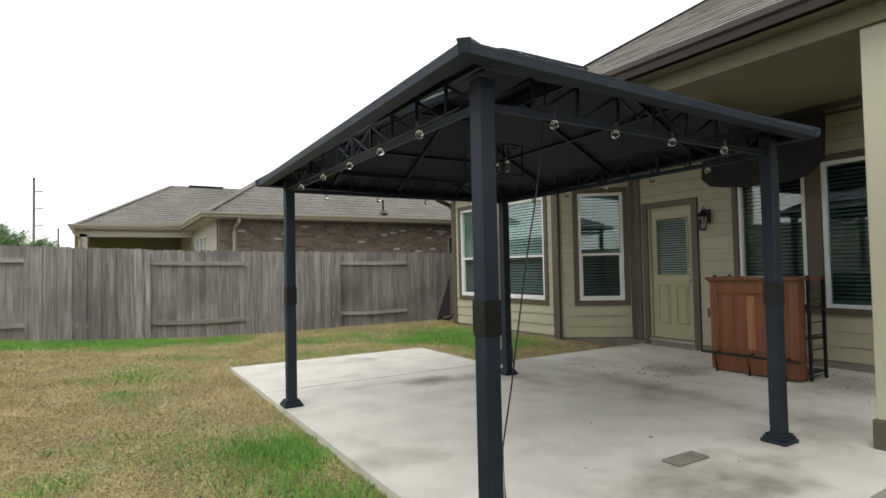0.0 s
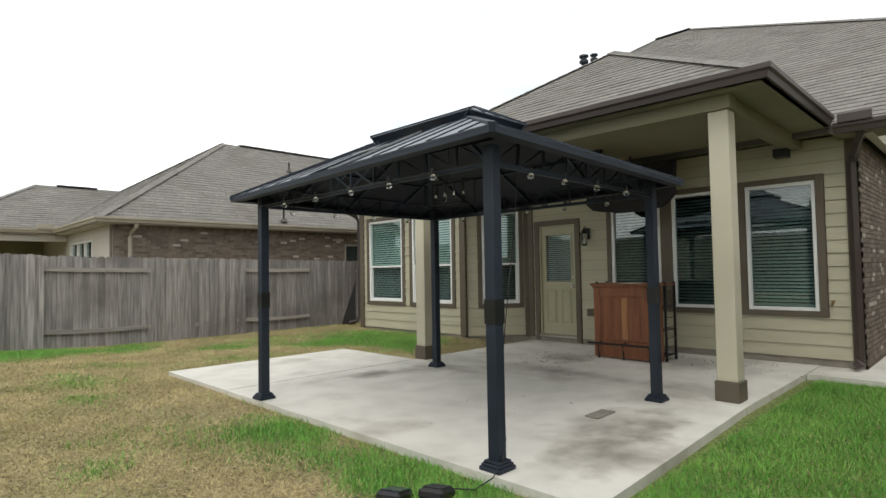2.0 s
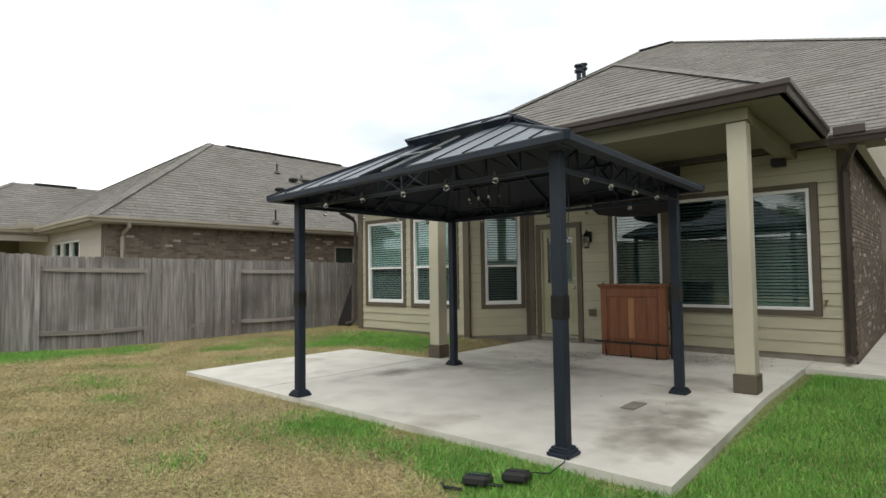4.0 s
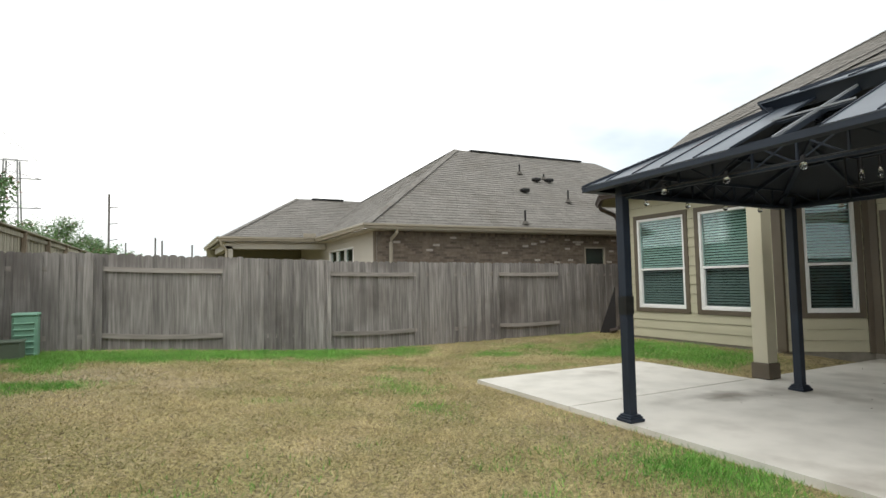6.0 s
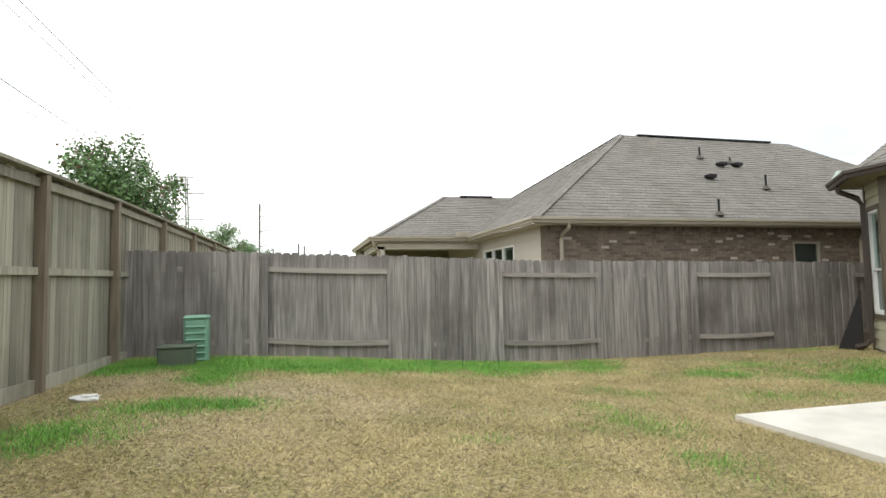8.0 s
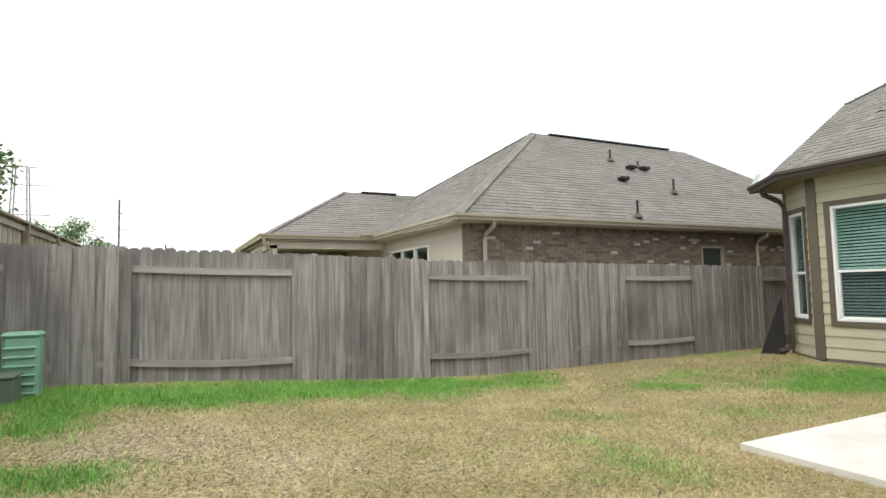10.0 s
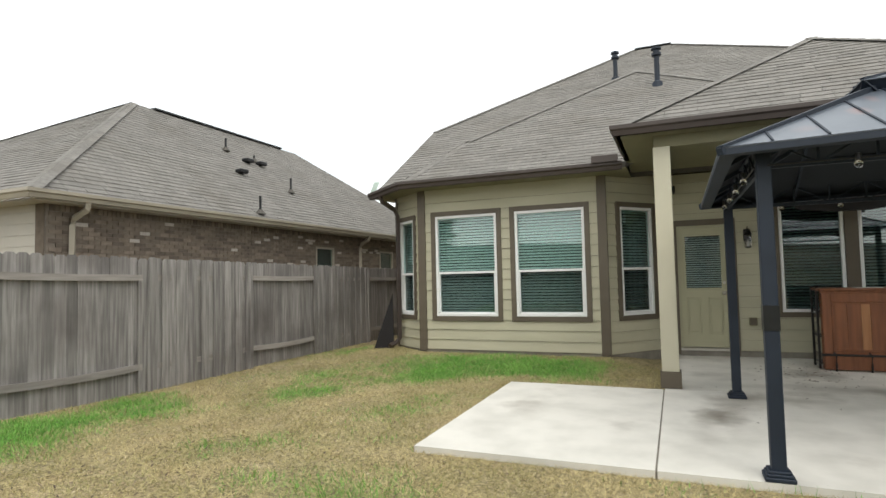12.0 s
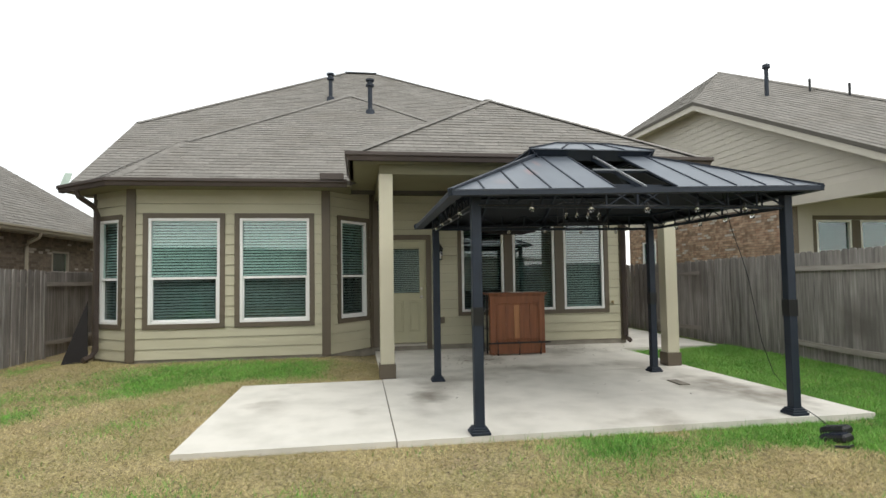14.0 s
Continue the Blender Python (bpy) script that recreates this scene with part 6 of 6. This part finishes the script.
part("cap", lathe((10.28, -4.0, 7.1), [(0.055, -0.05), (0.10, -0.025), (0.10, 0.06), (0.05, 0.09)]), M_STEEL, v)
for x, y, z, h in ((9.75, -4.85, 6.2, 0.42), (8.67, -4.98, 5.75, 0.38)):
    part("vent_pipe", tube([(x, y, z), (x, y, z + h)], 0.03, sides=8), M_BLACKM, nr)
hip_cap((4.9, -4.9, 4.06), K2, roof_rn, 0.1)
cam_l = thing("security_light", (5.55, -2.5, 3.3), "white twin-head security light on the porch beam", "security light")
part("base", box(5.5, 5.62, -2.85, -2.78, 3.24, 3.36, bevel=0.01), M_WHITE, cam_l)
for d in (-0.07, 0.09):
    part("lamp_head", lathe((5.55 + d, -2.72, 3.2), [(0.03, 0.12), (0.06, 0.05), (0.06, 0.0)], sides=12), M_WHITE, cam_l)

# far two-storey house beyond the gate
fh = thing("house_far", (48, -2, 0), "far two-storey tan house with a grey roof beyond the side gate", "house")
part("wall", box(46, 58, -9, 5, -0.1, 5.6), M_NSIDING, fh)
part("roof", plate([(45.5, 5.6, 5.5), (45.5, -9.6, 5.5), (50, -4, 8.6), (50, 0, 8.6)], 0.15), M_UNDER, fh)
for y in (-3.2, -2.2, -1.2):
    part("window", box(45.93, 46.02, y - 0.35, y + 0.35, 4.3, 5.1), M_VINYL, fh)
    part("pane", box(45.9, 45.93, y - 0.27, y + 0.27, 4.38, 5.02), M_DARK, fh)


# ---- trees ----
def tree(name, at, height, crown_r, crown_z, leaves, label, seed, tips=0.04, leaf=0.05, shoots=26):
    rnd = random.Random(seed)
    x, y, z0 = at
    t = thing(name, at, label, "tree")
    bm = bmesh.new()
    tube([(x, y, z0), (x + 0.05, y, z0 + crown_z * 0.5), (x, y + 0.05, crown_z)], 0.1, bm, 8, radii=[0.09, 0.06, 0.035])
    ends = []
    for k in range(shoots):
        a, r, up = rnd.uniform(0, 2 * math.pi), crown_r * rnd.uniform(0.25, 1.0), rnd.random()
        top = Vector((x + r * math.cos(a), y + r * math.sin(a), crown_z + (height - crown_z) * (0.15 + 0.85 * up) * (1.1 - 0.5 * (r / crown_r) ** 2)))
        if rnd.random() < 0.3:
            top.z = crown_z - rnd.uniform(0, 0.4)
        base = Vector((x, y, z0 + (crown_z - z0) * rnd.uniform(0.55, 1.0)))
        midp = base.lerp(top, 0.5) + Vector((rnd.uniform(-0.1, 0.1), rnd.uniform(-0.1, 0.1), 0.1))
        tube([base, midp, top], 0.02, bm, 5, radii=[0.028, 0.016, 0.006])
        ends.append((midp, top))
    part("trunk", bm, M_BARK, t)
    data = {0: ([], []), 1: ([], [])}
    for i in range(leaves):
        midp, top = ends[rnd.randrange(len(ends))]
        f = rnd.random() ** 0.7
        spread = crown_r * (0.2 - 0.13 * f)
        c = midp.lerp(top, f) + Vector((rnd.gauss(0, spread), rnd.gauss(0, spread), rnd.gauss(0, spread * 0.8)))
        kind = 1 if (f > 0.8 and rnd.random() < tips * 4) else 0
        vs, fs = data[kind]
        d = Vector((rnd.uniform(-1, 1), rnd.uniform(-1, 1), rnd.uniform(-0.6, 0.8))).normalized() * leaf * rnd.uniform(0.7, 1.4)
        s = d.cross(Vector((rnd.uniform(-1, 1), rnd.uniform(-1, 1), rnd.uniform(-1, 1)))).normalized() * leaf * 0.32
        q = len(vs)
        vs += [c, c + d * 0.5 + s, c + d, c + d * 0.5 - s]
        fs.append((q, q + 1, q + 2, q + 3))
    quick("crown", *data[0], M_LEAF, t)
    if data[1][0]:
        quick("tips", *data[1], M_LEAFP, t, kind="stuff")


tree("crape_myrtle", (-6.3, 17.0, 0.3), 4.6, 1.35, 3.0, 11000, "small leafy green tree with pinkish tips behind the tall fence", 3, leaf=0.085, shoots=38)
tree("far_tree", (-6.9, 34.0, 0.3), 4.8, 1.8, 3.4, 7000, "loose light green tree far behind the tall fence", 5, leaf=0.09)
tree("far_tree", (-7.0, 52.0, 0.3), 5.2, 2.2, 3.8, 8000, "loose light green tree in the distance", 6, leaf=0.13)
tree("far_tree", (-5.0, 62.0, 0.3), 4.6, 2.4, 3.6, 8000, "low light green tree in the distance", 7, leaf=0.14)
tree("yard_tree", (-11.0, 4.0, 0.3), 6.2, 1.9, 3.6, 12000, "leafy green tree beyond the tall fence", 8, leaf=0.09)


# ---- pylons, poles and wires ----
def pylon(x, y, h, w):
    p = thing("pylon", (x, y, 0), "distant grey steel lattice power pylon", "pylon")
    bm = bmesh.new()
    for sx in (-1, 1):
        for sy in (-1, 1):
            beam((x + sx * w, y + sy * w, 0), (x + sx * w * 0.55, y + sy * w * 0.55, h), 0.42, 0.42, bm)
    n = 12
    for k in range(n):
        z0, z1 = h * k / n, h * (k + 1) / n
        a, b = w * (1 - 0.45 * k / n), w * (1 - 0.45 * (k + 1) / n)
        beam((x - a, y - a, z0), (x + b, y - b, z1), 0.14, 0.14, bm), beam((x + a, y - a, z0), (x - b, y - b, z1), 0.14, 0.14, bm)
        beam((x - b, y - b, z1), (x + b, y - b, z1), 0.14, 0.14, bm)
    part("lattice", bm, M_TOWER, p)
    for z in (h - 5.5, h - 14.5, h - 23):
        c = part("cross_arm", beam((x - 7.5, y, z), (x + 7.5, y, z), 0.3, 0.3), M_TOWER, p)
        part("brace", beam((x - 7.5, y, z), (x, y, z + 2.0), 0.15, 0.15, beam((x + 7.5, y, z), (x, y, z + 2.0), 0.15, 0.15)), M_TOWER, c)
    part("top_arm", beam((x - 4, y, h), (x + 4, y, h), 0.3, 0.3), M_TOWER, p)


pylon(-42.0, 210.0, 40.5, 3.0)
for x, y, h, r in ((-9.3, 105.0, 16.2, 0.16), (-2.8, 125.0, 10.9, 0.16), (-1.6, 128.0, 10.6, 0.16), (5.0, 150.0, 11.2, 0.18), (-9.0, 150.0, 11.6, 0.16)):
    p = thing("utility_pole", (x, y, 0), "distant dark timber utility pole", "utility pole", "utility poles on the skyline")
    part("pole", tube([(x, y, 0), (x, y, h)], r, sides=8), M_POLE, p)
    if h > 12:
        for k in range(3):
            part("insulator", tube([(x, y, h - 2.2 - 2.6 * k), (x + 1.2, y, h - 2.0 - 2.6 * k)], 0.07, sides=6), M_POLE, p)
wires = thing("power_lines", (-36, 200, 30), "thin grey power lines running from the pylon", "power line")
for dx, z, hx, hz in ((-7.5, 35.0, -46.0, 29.5), (7.5, 35.0, -27.0, 27.5), (-7.5, 26.0, -48.0, 24.0), (7.5, 26.0, -30.0, 21.5), (0, 40.5, -37, 36)):
    pts = []
    for k in range(13):
        t = k / 12
        pts.append((-36.5 + dx + (hx + 36.5 - dx) * t, 210 - 205 * t, z + (hz - z) * t - 6.0 * t * (1 - t)))
    part("wire", tube(pts, 0.05, sides=4), M_TOWER, wires)


# ---- grass ----
def blades(name, count, accept, height, width, lean, material, label, seed):
    rng = np.random.default_rng(seed)
    pts = []
    tries = 0
    while len(pts) < count and tries < count * 8:
        tries += 1
        # denser towards the walked side of the lawn
        x, y = rng.uniform(-5.1, 9.3), rng.uniform(-0.15, 13.55)
        if 1.69 < x and 1.98 < y < 6.9 or 1.69 < x < 4.67 and 6.8 < y < 8.81 or x > 6.76 and 6.9 < y < 11.0 or x > 6.97 and y < 2.2 or x > 7.4 and y < 12 or (x > 6.6 and y > 6.9 and y < 7.7) or (x > 6.68 and 11 <= y < 11.0 + (x - 6.68) * 1.2):
            continue
        p = accept(x, y)
        if rng.random() < p:
            pts.append((x, y, ground_z(x, y)))
    p = np.array(pts)
    n = len(p)
    h = height * rng.uniform(0.45, 1.25, n)
    a = rng.uniform(0, 2 * np.pi, n)
    l = h * lean * rng.uniform(0.2, 1.6, n)
    w = width * rng.uniform(0.7, 1.4, n)
    b = rng.uniform(0, 2 * np.pi, n)
    v = np.zeros((n, 3, 3))
    v[:, 0] = p + np.stack([np.cos(b) * w, np.sin(b) * w, -0.004 * np.ones(n)], 1)
    v[:, 1] = p - np.stack([np.cos(b) * w, np.sin(b) * w, 0.004 * np.ones(n)], 1)
    v[:, 2] = p + np.stack([np.cos(a) * l, np.sin(a) * l, h], 1)
    me = bpy.data.meshes.new(name)
    me.vertices.add(n * 3), me.loops.add(n * 3), me.polygons.add(n)
    me.vertices.foreach_set("co", v.ravel())
    me.loops.foreach_set("vertex_index", np.arange(n * 3, dtype=np.int32))
    me.polygons.foreach_set("loop_start", np.arange(0, n * 3, 3, dtype=np.int32))
    me.update(calc_edges=True)
    me.materials.append(material)
    tagged(new(name, me), label, "grass", kind="stuff")


def near_w(x, y):
    return 1.0 if x < 2.5 and y < 9 else 0.7


blades("green_grass", 210000, lambda x, y: (max(0.0, green_at(x, y) - 0.16) ** 1.5) * near_w(x, y), 0.05, 0.0034, 0.7, M_GREEN, "green lawn grass in patches", 1)
blades("dry_grass", 430000, lambda x, y: (0.25 + 0.75 * (1 - green_at(x, y))) * (1 - 0.55 * bare_at(x, y)) * near_w(x, y), 0.032, 0.0026, 2.2, M_STRAW, "dry straw-coloured lawn grass", 2)
blades("straw_clippings", 60000, lambda x, y: (0.25 + 0.75 * bare_at(x, y)) * max(0.0, 1 - 1.3 * green_at(x, y)) * near_w(x, y), 0.010, 0.0042, 4.5, M_STRAWP, "pale dead grass clippings lying on the lawn", 4)
blades("grass_edge_tufts", 5000, lambda x, y: 1.0 if (1.55 < x < 1.69 and 1.8 < y < 6.5) or (1.7 < x < 7.0 and 1.88 < y < 2.0) else 0.0, 0.075, 0.003, 0.35, M_GREEN, "longer green grass along the slab edge", 3)
rl = random.Random(17)
vs, fs = [], []
for k in range(420):
    x, y = rl.choice(((rl.gauss(6.2, 0.5), rl.gauss(5.2, 0.35)), (rl.gauss(5.6, 2.0), rl.gauss(12.9, 0.4)), (rl.uniform(2.2, 7.3), rl.uniform(2.3, 6.7)) if k % 6 == 0 else (rl.gauss(7.2, 0.3), rl.gauss(3.2, 0.5))))
    if x > 7.7 or (y > 6.85 and not (y > 12.0)):
        continue
    z = 0.006 if y < 6.85 else ground_z(x, y) + 0.02
    a, r = rl.uniform(0, 6.28), rl.uniform(0.008, 0.024)
    q = len(vs)
    vs += [(x - r * math.cos(a), y - r * math.sin(a), z), (x + 0.4 * r * math.sin(a), y - 0.4 * r * math.cos(a), z + 0.004), (x + r * math.cos(a), y + r * math.sin(a), z), (x - 0.4 * r * math.sin(a), y + 0.4 * r * math.cos(a), z + 0.005)]
    fs.append((q, q + 1, q + 2, q + 3))
for k in range(4200):
    x, y = rl.choice(((rl.uniform(-4.8, 1.5), rl.uniform(0.5, 13.0)), (rl.gauss(5.0, 1.6), rl.gauss(11.6, 0.9)), (rl.gauss(-1.5, 1.8), rl.gauss(10.0, 1.2))))
    if not (-5.0 < x < 6.5 and 0 < y < 13.4) or (x > 1.6 and y < 8.9):
        continue
    z = ground_z(x, y) + 0.022
    a, r = rl.uniform(0, 6.28), rl.uniform(0.008, 0.03)
    q = len(vs)
    vs += [(x - r * math.cos(a), y - r * math.sin(a), z), (x + 0.25 * r * math.sin(a), y - 0.25 * r * math.cos(a), z + 0.004), (x + r * math.cos(a), y + r * math.sin(a), z + rl.uniform(0, 0.02)), (x - 0.25 * r * math.sin(a), y + 0.25 * r * math.cos(a), z + 0.005)]
    fs.append((q, q + 1, q + 2, q + 3))
quick("leaf_litter", vs, fs, M_LEAFDRY, None, "small dry brown leaves and stems on the slab and lawn", kind="stuff")

# bricks of the house's side walls
bricks(w_right, m_right, l_right - 5.6, l_right - 0.12, 0.08, 3.02, (0, 0), seed=6)
bricks(w_left, m_left, 0.11, 2.2, 0.08, 3.02, (0, 0), seed=7)
